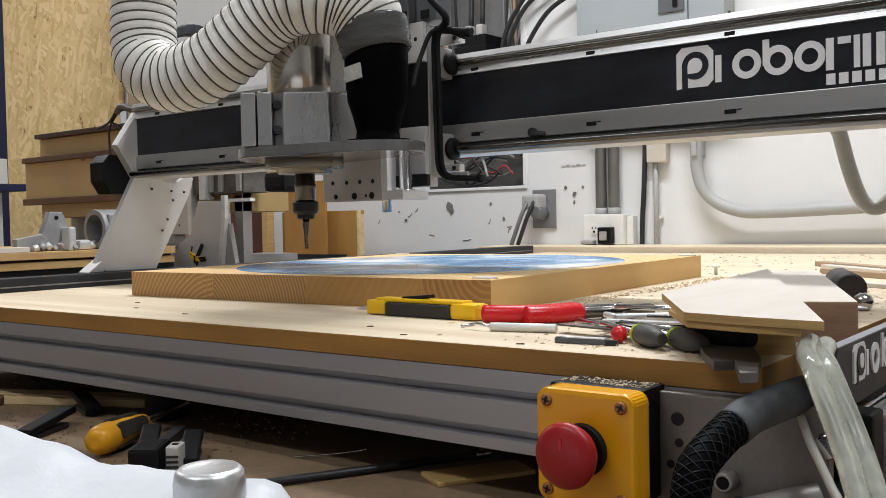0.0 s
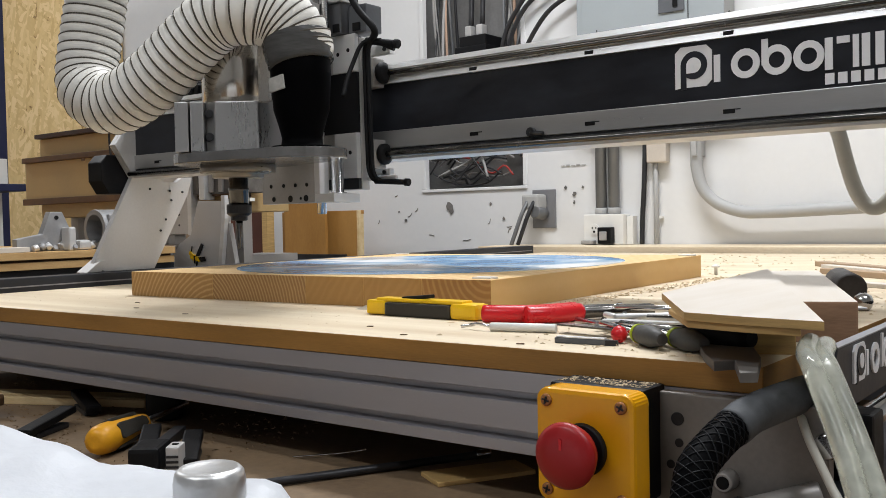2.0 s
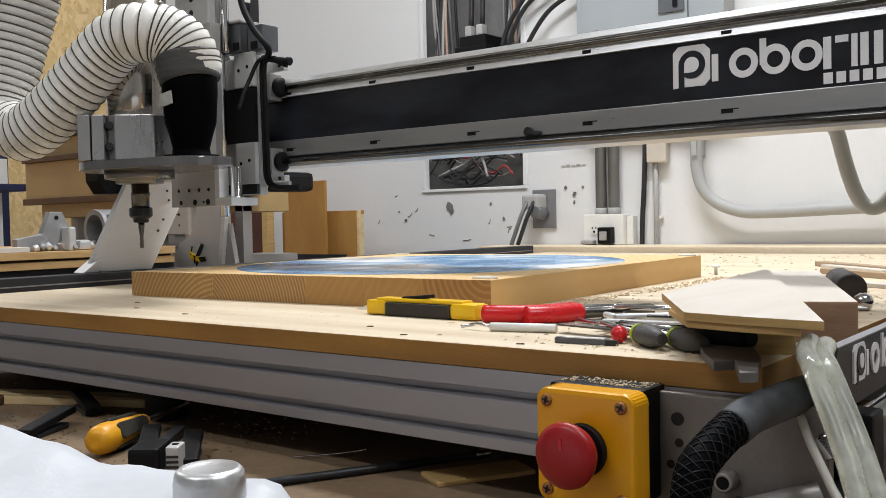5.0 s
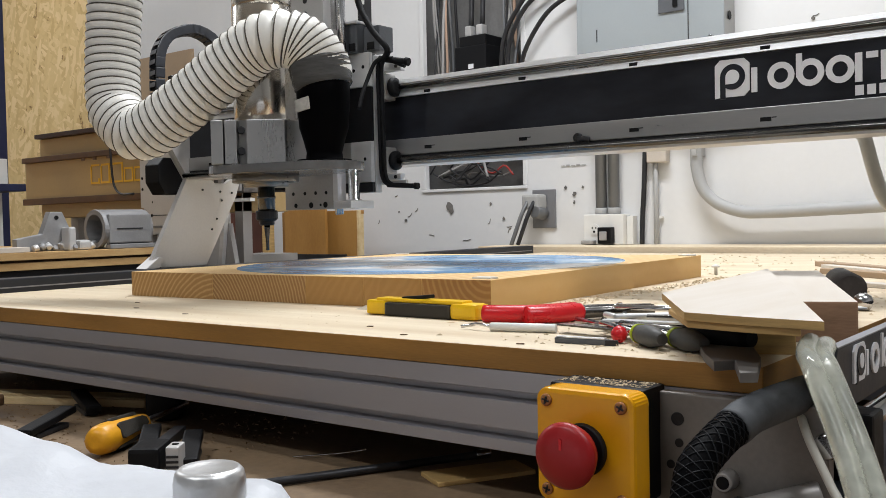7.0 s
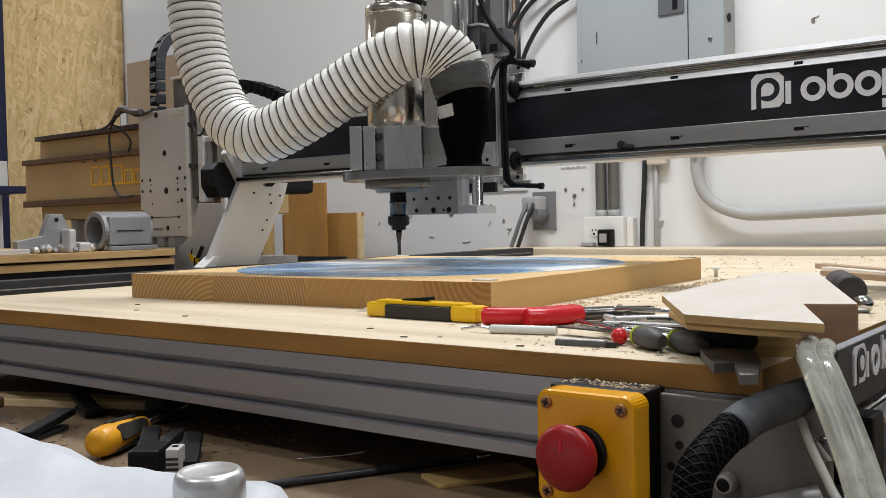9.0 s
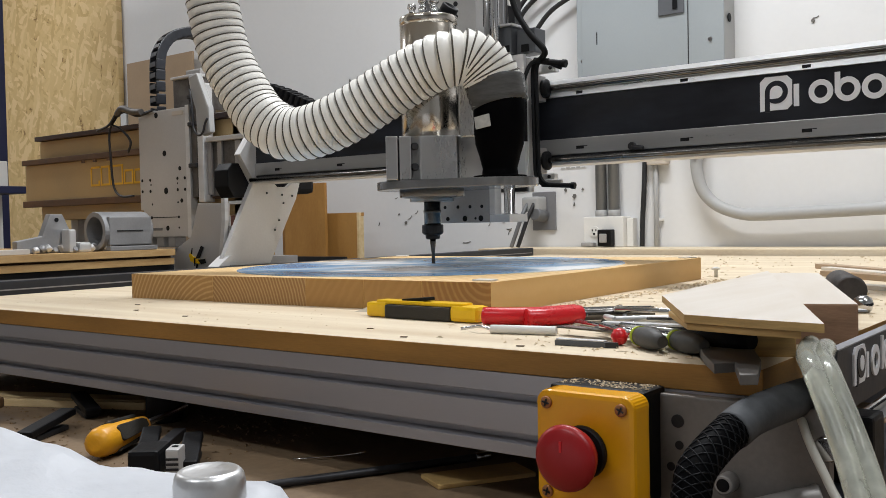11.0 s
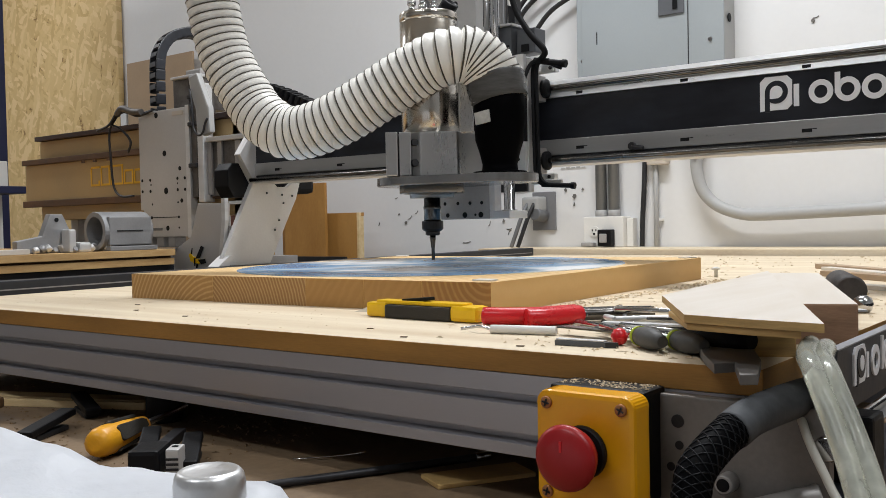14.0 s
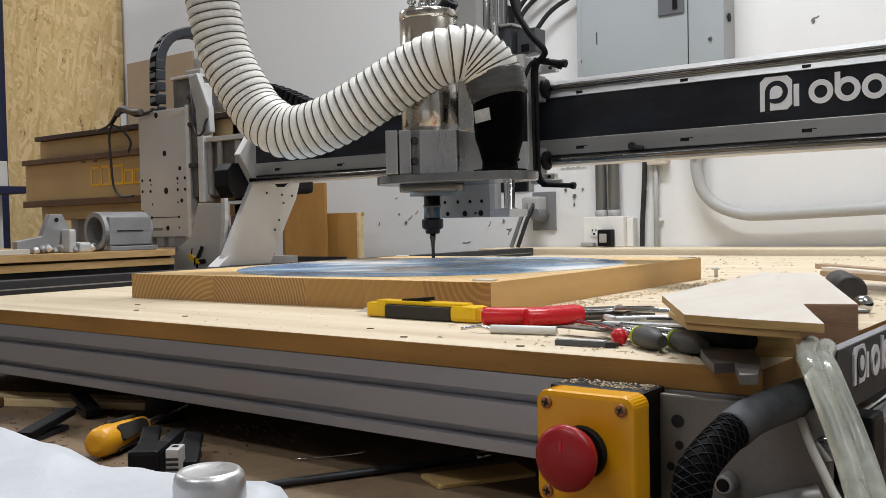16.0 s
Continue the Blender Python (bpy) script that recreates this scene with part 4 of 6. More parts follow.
# ---- where the gantry, carriage and spindle are, second by second: t, x, y, height above the cutting pose ----
TRAVEL = [(0.0, -0.8085, 0.3971, 0.0316), (0.4, -0.8095, 0.3971, 0.0316), (0.7, -0.817, 0.3968, 0.0316), (1.0, -0.8337, 0.3957, 0.0316), (1.5, -0.8771, 0.3948, 0.0316),
          (2.0, -0.9233, 0.3934, 0.0316), (2.5, -0.9703, 0.3922, 0.0316), (3.0, -1.0166, 0.3906, 0.0317), (3.5, -1.0648, 0.3894, 0.032), (4.0, -1.1065, 0.3881, 0.0322),
          (4.2, -1.1165, 0.3879, 0.0322), (4.5, -1.1215, 0.3878, 0.0322), (5.0, -1.1215, 0.3878, 0.0322), (5.4, -1.1095, 0.4085, 0.0312), (6.0, -1.0695, 0.446, 0.0288), (6.5, -1.0355, 0.4774, 0.0268),
          (7.0, -1.0019, 0.5098, 0.0249), (7.5, -0.968, 0.5416, 0.0231), (8.0, -0.9339, 0.5735, 0.0211), (8.5, -0.9005, 0.6055, 0.0192), (9.0, -0.8665, 0.6362, 0.0172),
          (9.2, -0.853, 0.6485, 0.0165), (9.5, -0.8365, 0.6655, 0.0155), (9.8, -0.8316, 0.67, 0.0145), (10.2, -0.8316, 0.67, 0.004), (10.6, -0.8316, 0.67, 0.003), (11.0, -0.8316, 0.67, 0.0035)]
PECKS = [(11.3, 0.004), (11.5, 0.0102), (11.7, 0.011), (12.0, 0.009), (12.1, 0.004), (12.3, 0.0016), (12.5, 0.0014), (13.0, 0.0), (13.2, 0.0), (13.4, 0.0028), (13.5, 0.009), (13.7, 0.0092), (14.0, 0.009), (14.2, 0.0018),
         (14.5, 0.0012), (14.7, -0.0012), (15.0, -0.0026), (15.3, -0.0026), (15.6, -0.001), (15.8, 0.0008), (16.0, 0.0114)]
TRAVEL += [(t, -0.8316, 0.67, dz) for t, dz in PECKS]


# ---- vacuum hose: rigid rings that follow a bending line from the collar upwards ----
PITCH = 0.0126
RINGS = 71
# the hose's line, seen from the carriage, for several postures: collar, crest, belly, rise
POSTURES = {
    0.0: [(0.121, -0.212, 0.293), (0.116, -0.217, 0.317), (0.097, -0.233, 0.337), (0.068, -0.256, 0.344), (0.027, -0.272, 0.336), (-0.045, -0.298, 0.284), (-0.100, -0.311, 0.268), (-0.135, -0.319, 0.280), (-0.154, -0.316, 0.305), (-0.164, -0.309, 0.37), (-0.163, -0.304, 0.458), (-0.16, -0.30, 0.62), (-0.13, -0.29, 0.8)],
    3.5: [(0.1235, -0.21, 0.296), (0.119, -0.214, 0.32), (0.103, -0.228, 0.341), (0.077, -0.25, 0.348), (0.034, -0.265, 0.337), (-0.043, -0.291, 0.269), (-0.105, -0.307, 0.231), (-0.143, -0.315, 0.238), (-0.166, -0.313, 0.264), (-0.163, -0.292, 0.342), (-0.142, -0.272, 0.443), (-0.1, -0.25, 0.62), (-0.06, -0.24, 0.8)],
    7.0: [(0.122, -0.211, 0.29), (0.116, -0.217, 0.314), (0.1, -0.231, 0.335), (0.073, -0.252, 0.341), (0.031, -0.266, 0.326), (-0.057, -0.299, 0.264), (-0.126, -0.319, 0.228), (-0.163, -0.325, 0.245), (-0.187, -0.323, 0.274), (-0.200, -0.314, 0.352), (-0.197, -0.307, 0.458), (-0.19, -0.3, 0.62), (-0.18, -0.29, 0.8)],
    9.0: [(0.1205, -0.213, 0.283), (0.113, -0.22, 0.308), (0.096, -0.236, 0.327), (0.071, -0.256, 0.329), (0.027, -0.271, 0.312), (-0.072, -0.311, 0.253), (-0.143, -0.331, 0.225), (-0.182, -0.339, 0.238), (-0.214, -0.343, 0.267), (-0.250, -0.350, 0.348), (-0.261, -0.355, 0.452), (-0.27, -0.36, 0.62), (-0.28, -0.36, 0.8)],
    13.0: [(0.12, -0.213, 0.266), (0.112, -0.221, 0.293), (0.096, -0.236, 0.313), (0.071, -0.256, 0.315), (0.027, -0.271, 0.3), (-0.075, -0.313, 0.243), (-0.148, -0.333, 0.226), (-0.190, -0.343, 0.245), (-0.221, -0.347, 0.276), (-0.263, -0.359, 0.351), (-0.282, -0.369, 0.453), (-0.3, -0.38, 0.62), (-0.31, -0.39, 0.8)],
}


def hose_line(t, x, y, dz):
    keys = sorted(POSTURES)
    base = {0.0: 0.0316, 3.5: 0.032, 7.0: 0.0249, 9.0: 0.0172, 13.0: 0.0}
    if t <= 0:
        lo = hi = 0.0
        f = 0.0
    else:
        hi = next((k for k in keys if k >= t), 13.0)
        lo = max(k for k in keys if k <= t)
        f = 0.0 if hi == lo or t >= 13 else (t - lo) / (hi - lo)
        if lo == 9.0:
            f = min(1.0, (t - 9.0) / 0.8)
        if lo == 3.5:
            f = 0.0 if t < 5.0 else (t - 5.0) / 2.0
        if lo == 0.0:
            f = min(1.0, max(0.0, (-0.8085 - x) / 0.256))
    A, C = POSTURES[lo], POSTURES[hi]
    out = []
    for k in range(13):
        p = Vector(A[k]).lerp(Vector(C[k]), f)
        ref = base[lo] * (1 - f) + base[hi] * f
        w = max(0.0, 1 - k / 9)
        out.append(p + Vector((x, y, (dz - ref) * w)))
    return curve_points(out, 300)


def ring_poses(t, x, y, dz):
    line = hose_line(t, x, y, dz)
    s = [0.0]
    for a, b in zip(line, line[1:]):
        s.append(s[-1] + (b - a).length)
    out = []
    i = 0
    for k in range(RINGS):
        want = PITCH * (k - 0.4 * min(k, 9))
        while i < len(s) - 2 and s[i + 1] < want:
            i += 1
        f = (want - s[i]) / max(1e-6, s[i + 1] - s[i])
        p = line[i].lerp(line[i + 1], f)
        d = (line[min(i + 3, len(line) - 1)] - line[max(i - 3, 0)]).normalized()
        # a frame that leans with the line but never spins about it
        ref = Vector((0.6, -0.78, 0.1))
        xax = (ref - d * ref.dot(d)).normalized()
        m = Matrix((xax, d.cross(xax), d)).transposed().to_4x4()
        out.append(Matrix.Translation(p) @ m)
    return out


def hose():
    th = thing("vacuum_hose", "white ribbed vacuum hose with dark wire spiral", "hose")
    bm = bmesh.new()
    p = PITCH
    lathe(bm, [(0.0305, -0.8 * p), (0.0352, -0.5 * p), (0.0368, -0.15 * p), (0.0382, 0.24 * p), (0.038, 0.38 * p), (0.0384, 0.4 * p), (0.0387, 0.46 * p), (0.0382, 0.54 * p), (0.0356, 0.57 * p), (0.0305, 0.8 * p)], 36, slots=[0, 0, 0, 0, 1, 1, 1, 1, 0])
    bmesh.ops.delete(bm, geom=[f for f in bm.faces if len(f.verts) > 4], context="FACES")
    me = mesh_of("hose_ring", bm, HOSE, WIRE)
    rings = []
    for k in range(RINGS):
        ob = new("hose_ring", me)
        ob.parent = th
        rings.append(ob)
    return th, rings


HOSE_THING, HOSE_RINGS = hose()


# ---- emergency stop ----
SCREW_BROWN = mat("tarnished_screw", (0.38, 0.17, 0.07), 0.35, 0.6, 0.3, 60, 300, 0.05)


def estop():
    M = pose(-0.3055, -0.03, -0.0535)
    th = thing("emergency_stop", "yellow emergency stop box with red mushroom button", "switch box", m=M)
    part("back_box", B(-0.036, 0.036, -0.006, 0.028, -0.038, 0.038, bev=0.003), BLACK, th, "dusty black rear housing")
    sx = 0.0042
    w, h, c = 0.0362, 0.0384, 0.0085
    corners = [(cx * (w - c) + c * math.cos(radians(a)) + sx, cz * (h - c) + c * math.sin(radians(a))) for cx, cz, a0 in ((1, 1, 0), (-1, 1, 90), (-1, -1, 180), (1, -1, 270)) for a in range(a0, a0 + 91, 15)]
    part("cover", prism(bmesh.new(), corners, -0.03, -0.0062, bev=0.0034, m=XZ), ESTOP_YELLOW, th, "yellow plastic cover")
    part("collar", rod(bmesh.new(), (0.004, -0.0302, 0.0), (0.004, -0.036, 0.0), 0.0175, 28), BLACK, th)
    bm = bmesh.new()
    lathe(bm, [(0.0135, 0.0), (0.0145, 0.003), (0.0178, 0.006), (0.0208, 0.0125), (0.0216, 0.0155), (0.0212, 0.0178), (0.0185, 0.0202), (0.011, 0.0222), (0.003, 0.0228)], 36, between((0.0028, -0.0355, 0), (0.0028, -0.06, 0)))
    part("button", bm, ESTOP_RED, th, "red mushroom button")
    part("button_mark", B(0.002, 0.0036, -0.0586, -0.0575, 0.005, 0.012), RED, th)
    for x in (-0.0235, 0.0315):
        for z in (-0.03, 0.03):
            bm = bmesh.new()
            lathe(bm, [(0.0042, 0), (0.0042, 0.001), (0.0034, 0.0016), (0.001, 0.0012)], 14, between((x, -0.0302, z), (x, -0.035, z)))
            sc = part("cover_screw", bm, SCREW_BROWN, th)
            for ang in (20, 110):
                part("cross_slot", B(-0.0026, 0.0026, -0.0022, -0.0013, -0.0005, 0.0005, m=Matrix.Translation((x, -0.0302, z)) @ Matrix.Rotation(radians(ang + 200 * x), 4, "Y")), DARK_STEEL, sc)
    return th


estop()


# ---- fixtures on the rear wall ----
def wall_fixtures():
    y = WALL_Y
    th = thing("electrical_panel", "grey enamelled electrical panel box on the wall", "electrical panel")
    part("body", B(-1.36, -0.926, 1.846, y - 0.001, 0.44, 1.25, bev=0.003), CONDUIT, th)
    part("cover", B(-1.363, -0.923, 1.84, 1.8455, 0.437, 1.253, bev=0.002), PANEL_GREY, th)
    door = part("door", B(-1.345, -1.0225, 1.8365, 1.8398, 0.49, 1.2, bev=0.001), PANEL_GREY, th)
    part("latch", B(-1.105, -1.03, 1.832, 1.8363, 0.652, 0.735, bev=0.002), GREY_BOX, door, "dark recessed latch")
    part("latch_grip", B(-1.062, -1.048, 1.829, 1.8318, 0.665, 0.725, bev=0.001), BLACK, door)
    part("seam", B(-1.0224, -1.0205, 1.8385, 1.8399, 0.44, 1.25), DARK_STEEL, th)
    part("slit", B(-1.297, -1.2945, 1.835, 1.8366, 0.6, 0.635), DARK_STEEL, door)
    for x, z in ((-1.343, 0.558), (-0.96, 0.572)):
        part("screw", rod(bmesh.new(), (x, 1.8398, z), (x, 1.837, z), 0.006, 12), STEEL, th)
    part("knockout", rod(bmesh.new(), (-0.9235, 1.88, 0.63), (-0.9215, 1.88, 0.63), 0.012, 14), BLACK, th)
    # plugged socket plate
    th = thing("socket_plate", "grey metal socket plate with a grey plug in it", "socket")
    part("plate", B(-1.577, -1.494, y - 0.008, y - 0.001, 0.067, 0.187, bev=0.002), GREY_PLATE, th)
    part("plug", B(-1.585, -1.522, y - 0.06, y - 0.0085, 0.125, 0.172, bev=0.008), CONDUIT, th)
    part("plug_ring", rod(bmesh.new(), (-1.535, y - 0.062, 0.118), (-1.535, y - 0.01, 0.112), 0.02, 18), CONDUIT_DARK, th)
    for k, dx in enumerate((0.0, 0.024)):
        part("cord", tube(bmesh.new(), [(-1.565 + dx, y - 0.055, 0.15), (-1.575 + dx, y - 0.075, 0.11), (-1.59 + dx, y - 0.085, 0.06), (-1.605 + dx, y - 0.09, 0.017)], 0.0065, 8, 16), (CONDUIT_DARK, WIRES)[k], th)
    # duplex outlet box and its conduits
    th = thing("outlet_box", "white surface outlet box with a plugged adapter", "outlet")
    part("box_body", B(-1.373, -1.243, y - 0.05, y - 0.001, 0.0165, 0.106, bev=0.003), OUTLET, th)
    part("cover_flange", B(-1.242, -1.222, y - 0.03, y - 0.001, 0.0165, 0.1, bev=0.002), OUTLET, th)
    soc = part("receptacle", rod(bmesh.new(), (-1.336, y - 0.05, 0.062), (-1.336, y - 0.0535, 0.062), 0.016, 20), OUTLET, th)
    for dx, dz, w in ((-0.006, 0.004, 0.0015), (0.006, 0.004, 0.0015), (0.0, -0.007, 0.003)):
        part("pin_hole", B(-1.336 + dx - w, -1.336 + dx + w, y - 0.0545, y - 0.0534, 0.062 + dz - 0.003, 0.062 + dz + 0.003), BLACK, soc)
    part("adapter", B(-1.312, -1.27, y - 0.08, y - 0.0505, 0.02, 0.068, bev=0.003), BLACK, th, "black plug adapter")
    part("adapter_plug", B(-1.304, -1.28, y - 0.086, y - 0.0805, 0.03, 0.056, bev=0.003), WIRE_GREY, th)
    part("plug", B(-1.37, -1.33, y - 0.075, y - 0.0505, 0.018, 0.03, bev=0.003), WIRE_GREY, th)
    for x in (-1.326, -1.284):
        c = thing("vertical_conduit", "grey metal conduit running up the wall", "conduit", "wall conduits")
        part("pipe", rod(bmesh.new(), (x, y - 0.025, 0.12), (x, y - 0.025, CEIL_Z), 0.0165, 16), CONDUIT_DARK, c)
        part("connector", rod(bmesh.new(), (x, y - 0.025, 0.1065), (x, y - 0.025, 0.125), 0.019, 16), CONDUIT, c)
    single("black_wall_cable", tube(bmesh.new(), [(-1.188, y - 0.01, 0.9), (-1.188, y - 0.012, 0.4), (-1.192, y - 0.015, 0.2), (-1.2, y - 0.012, 0.1), (-1.203, y - 0.012, 0.017)], 0.0075, 8, 30), WIRES, "black cable running down the wall", "cable")
    th = thing("thin_wall_pipe", "thin grey pipe under a tan wall cleat", "pipe")
    part("pipe", rod(bmesh.new(), (-1.157, y - 0.012, 0.017), (-1.157, y - 0.012, 0.27), 0.0075, 10), CONDUIT, th)
    part("cleat", B(-1.178, -1.118, y - 0.03, y - 0.001, 0.25, 0.33, bev=0.004), CLEAT, th)
    part("clip", B(-1.15, -1.138, y - 0.012, y - 0.001, 0.09, 0.098, bev=0.002), OUTLET, th)
    # large bent conduit
    th = thing("bent_conduit", "thick grey plastic conduit bending along the wall", "conduit")
    off = y - 0.045
    bend = [(-1.022, off, 1.2), (-1.022, off, 0.5), (-1.022, off, 0.289), (-1.02, off, 0.224), (-1.003, off, 0.169), (-0.963, off, 0.129), (-0.901, off, 0.106), (-0.841, off, 0.102), (-0.697, off, 0.106), (-0.54, off, 0.112), (-0.2, off, 0.126), (1.0, off, 0.17)]
    part("pipe", tube(bmesh.new(), bend, 0.0165, 16, 90), CONDUIT, th)
    part("strap", B(-1.027, -1.013, y - 0.068, y - 0.001, 0.26, 0.33, bev=0.002), CONDUIT, th)
    # service hole contents
    th = thing("breaker_block", "black breaker block with bare terminals in the wall hole", "breaker")
    part("body", B(-1.86, -1.735, y - 0.02, y + 0.09, 0.53, 0.665, bev=0.003), BLACK, th)
    part("top_step", B(-1.85, -1.745, y - 0.008, y + 0.09, 0.6655, 0.70, bev=0.003), BLACK, th)
    for x in (-1.82, -1.775):
        part("terminal", B(x - 0.012, x + 0.012, y, y + 0.03, 0.7005, 0.735, bev=0.004), ALU_PLATE, th)
        part("lead", tube(bmesh.new(), [(x, y + 0.02, 0.73), (x, y + 0.03, 0.9), (x + 0.01, y + 0.04, 1.15)], 0.009, 8, 10), WIRES, th)
    part("nameplate", B(-1.805, -1.785, y - 0.0215, y - 0.0203, 0.59, 0.605), LOGO, th)
    th = thing("loose_wiring", "tangle of loose wires inside the open wall hole", "wires")
    rng = random.Random(7)
    for k in range(14):
        x = -1.99 + rng.uniform(0, 0.09) if k < 8 else -1.70 + rng.uniform(0, 0.075)
        pts = [(x + rng.uniform(-0.015, 0.015), y + rng.uniform(0.0, 0.09), z) for z in (1.15, 0.85, 0.6, 0.42, 0.3)]
        part("wire", tube(bmesh.new(), pts, rng.uniform(0.003, 0.006), 6, 16), (WIRES, WIRE_GREY, WIRE_GREY, CONDUIT_DARK, WIRE_TAN)[k % 5], th)
    for k in range(22):
        a, c = Vector((rng.uniform(-1.99, -1.9), y + rng.uniform(-0.005, 0.08), rng.uniform(0.22, 0.34))), Vector((rng.uniform(-1.78, -1.64), y + rng.uniform(-0.005, 0.08), rng.uniform(0.215, 0.36)))
        mid = (a + c) / 2 + Vector((rng.uniform(-0.05, 0.05), 0, rng.uniform(-0.07, 0.06)))
        mid.z = max(mid.z, 0.212)
        part("wire", tube(bmesh.new(), [a, a.lerp(mid, 0.5) + Vector((0, 0, rng.uniform(-0.03, 0.03))), mid, c.lerp(mid, 0.4) + Vector((0, 0, rng.uniform(-0.02, 0.03))), c], rng.uniform(0.0025, 0.0045), 6, 16), (WIRES, WIRES, WIRE_GREY, WIRE_RED if k % 8 == 3 else WIRES, WIRE_GREY)[k % 5], th)
    for pts in ([(-1.68, y - 0.02, 0.5), (-1.66, y - 0.03, 0.66), (-1.6, y - 0.03, 0.76), (-1.5, y - 0.03, 0.86), (-1.4, y - 0.03, 1.0)], [(-1.62, y - 0.02, 0.5), (-1.58, y - 0.03, 0.62), (-1.5, y - 0.035, 0.72), (-1.42, y - 0.03, 0.765), (-1.36, y - 0.02, 0.785)], [(-1.655, y - 0.02, 0.5), (-1.64, y - 0.03, 0.64), (-1.58, y - 0.03, 0.75), (-1.47, y - 0.03, 0.82), (-1.36, y - 0.02, 0.9)]):
        single("loose_cable", tube(bmesh.new(), pts, 0.0075, 8, 26), WIRES, "black cable looping out of the wall hole", "cable", "loose cables")


GREY_PLATE = mat("grey_socket_plate", (0.22, 0.22, 0.23), 0.45, 0.3, 0.1, 20, 200, 0.02)
CLEAT = mat("tan_cleat", (0.55, 0.49, 0.42), 0.6, 0, 0.1, 20, 200, 0.03)
WIRE_TAN = mat("insulated_wire_tan", (0.42, 0.28, 0.2), 0.5, 0, 0.1, 30, 200, 0.02)
wall_fixtures()


# ---- left background ----
def background():
    single("strand_board_sheet", B(-5.15, -3.74, 1.9, 1.926, FLOOR_Z, CEIL_Z - 0.05), OSB, "tan strand board sheet fixed to the wall", "wall panel")
    single("white_trim", B(-3.735, -3.69, 1.9, 1.928, FLOOR_Z, 0.62, bev=0.002), WALL, "white trim strip beside the strand board", "trim", kind="structure")
    single("cardboard_sheet", B(-3.66, -3.2, 1.89, 1.9, FLOOR_Z, 0.83, m=None), CARDBOARD, "tan cardboard sheet leaning on the wall", "cardboard")
    single("blue_post", B(-3.8, -3.595, 1.24, 1.3, FLOOR_Z, 1.5, bev=0.004), BLUE, "dark blue painted post", "post")
    th = thing("parts_shelf", "dark tray with a white box beside the machine", "shelf")
    part("tray", B(-3.6, -3.32, 1.12, 1.22, 0.235, 0.262, bev=0.003), BLUE, th)
    part("tray_lip", B(-3.6, -3.34, 1.1, 1.119, 0.215, 0.24, bev=0.003), BLACK, th)
    part("post", B(-3.5, -3.46, 1.14, 1.2, FLOOR_Z, 0.2345), OUTLET, th)
    single("white_box", B(-3.55, -3.43, 1.13, 1.21, 0.2625, 0.36, bev=0.004), OUTLET, "white cardboard box on the dark tray", "box")
    # wooden leftovers on the ledge
    th = thing("wooden_box", "varnished plywood box standing against the wall", "box")
    part("front", B(-2.56, -2.192, 1.775, 1.787, -0.0395, 0.138, bev=0.001), WOOD_BOX, th)
    part("side", B(-2.1915, -2.1815, 1.775, 1.8, -0.0395, 0.138, bev=0.001), PALE_PINE, th)
    part("lid", B(-2.56, -2.18, 1.7875, 1.8, 0.126, 0.138), WOOD_BOX, th)
    single("tall_board", B(-2.52, -2.315, 1.748, 1.76, -0.0395, 0.245, bev=0.001, m=None), WOOD_BOX, "brown varnished plywood panel leaning upright", "panel")
    single("red_board", B(-2.83, -2.65, 1.76, 1.785, -0.0395, 0.185, bev=0.001), RED_WOOD, "dark red stained board standing upright", "board")
    single("pine_strip", B(-2.648, -2.62, 1.755, 1.79, -0.0395, 0.19, bev=0.001), PLY_EDGE, "pale pine strip standing beside the red board", "board")
    single("black_board", B(-2.65, -2.22, 1.745, 1.755, -0.0395, -0.012, bev=0.001), DARK_STEEL, "black flat bar lying on the ledge", "bar")


CARDBOARD = mat("tan_cardboard", (0.40, 0.29, 0.19), 0.8, 0, 0.12, 5, 120, 0.04)
background()


OLD_STEEL = mat("mottled_old_steel", (0.17, 0.16, 0.15), 0.5, 0.4, 0.5, 24, 140, 0.1, second=(0.06, 0.052, 0.048))
CHAIN = mat("grey_black_chain_plastic", (0.022, 0.024, 0.03), 0.4, 0, 0.3, 30, 200, 0.05)


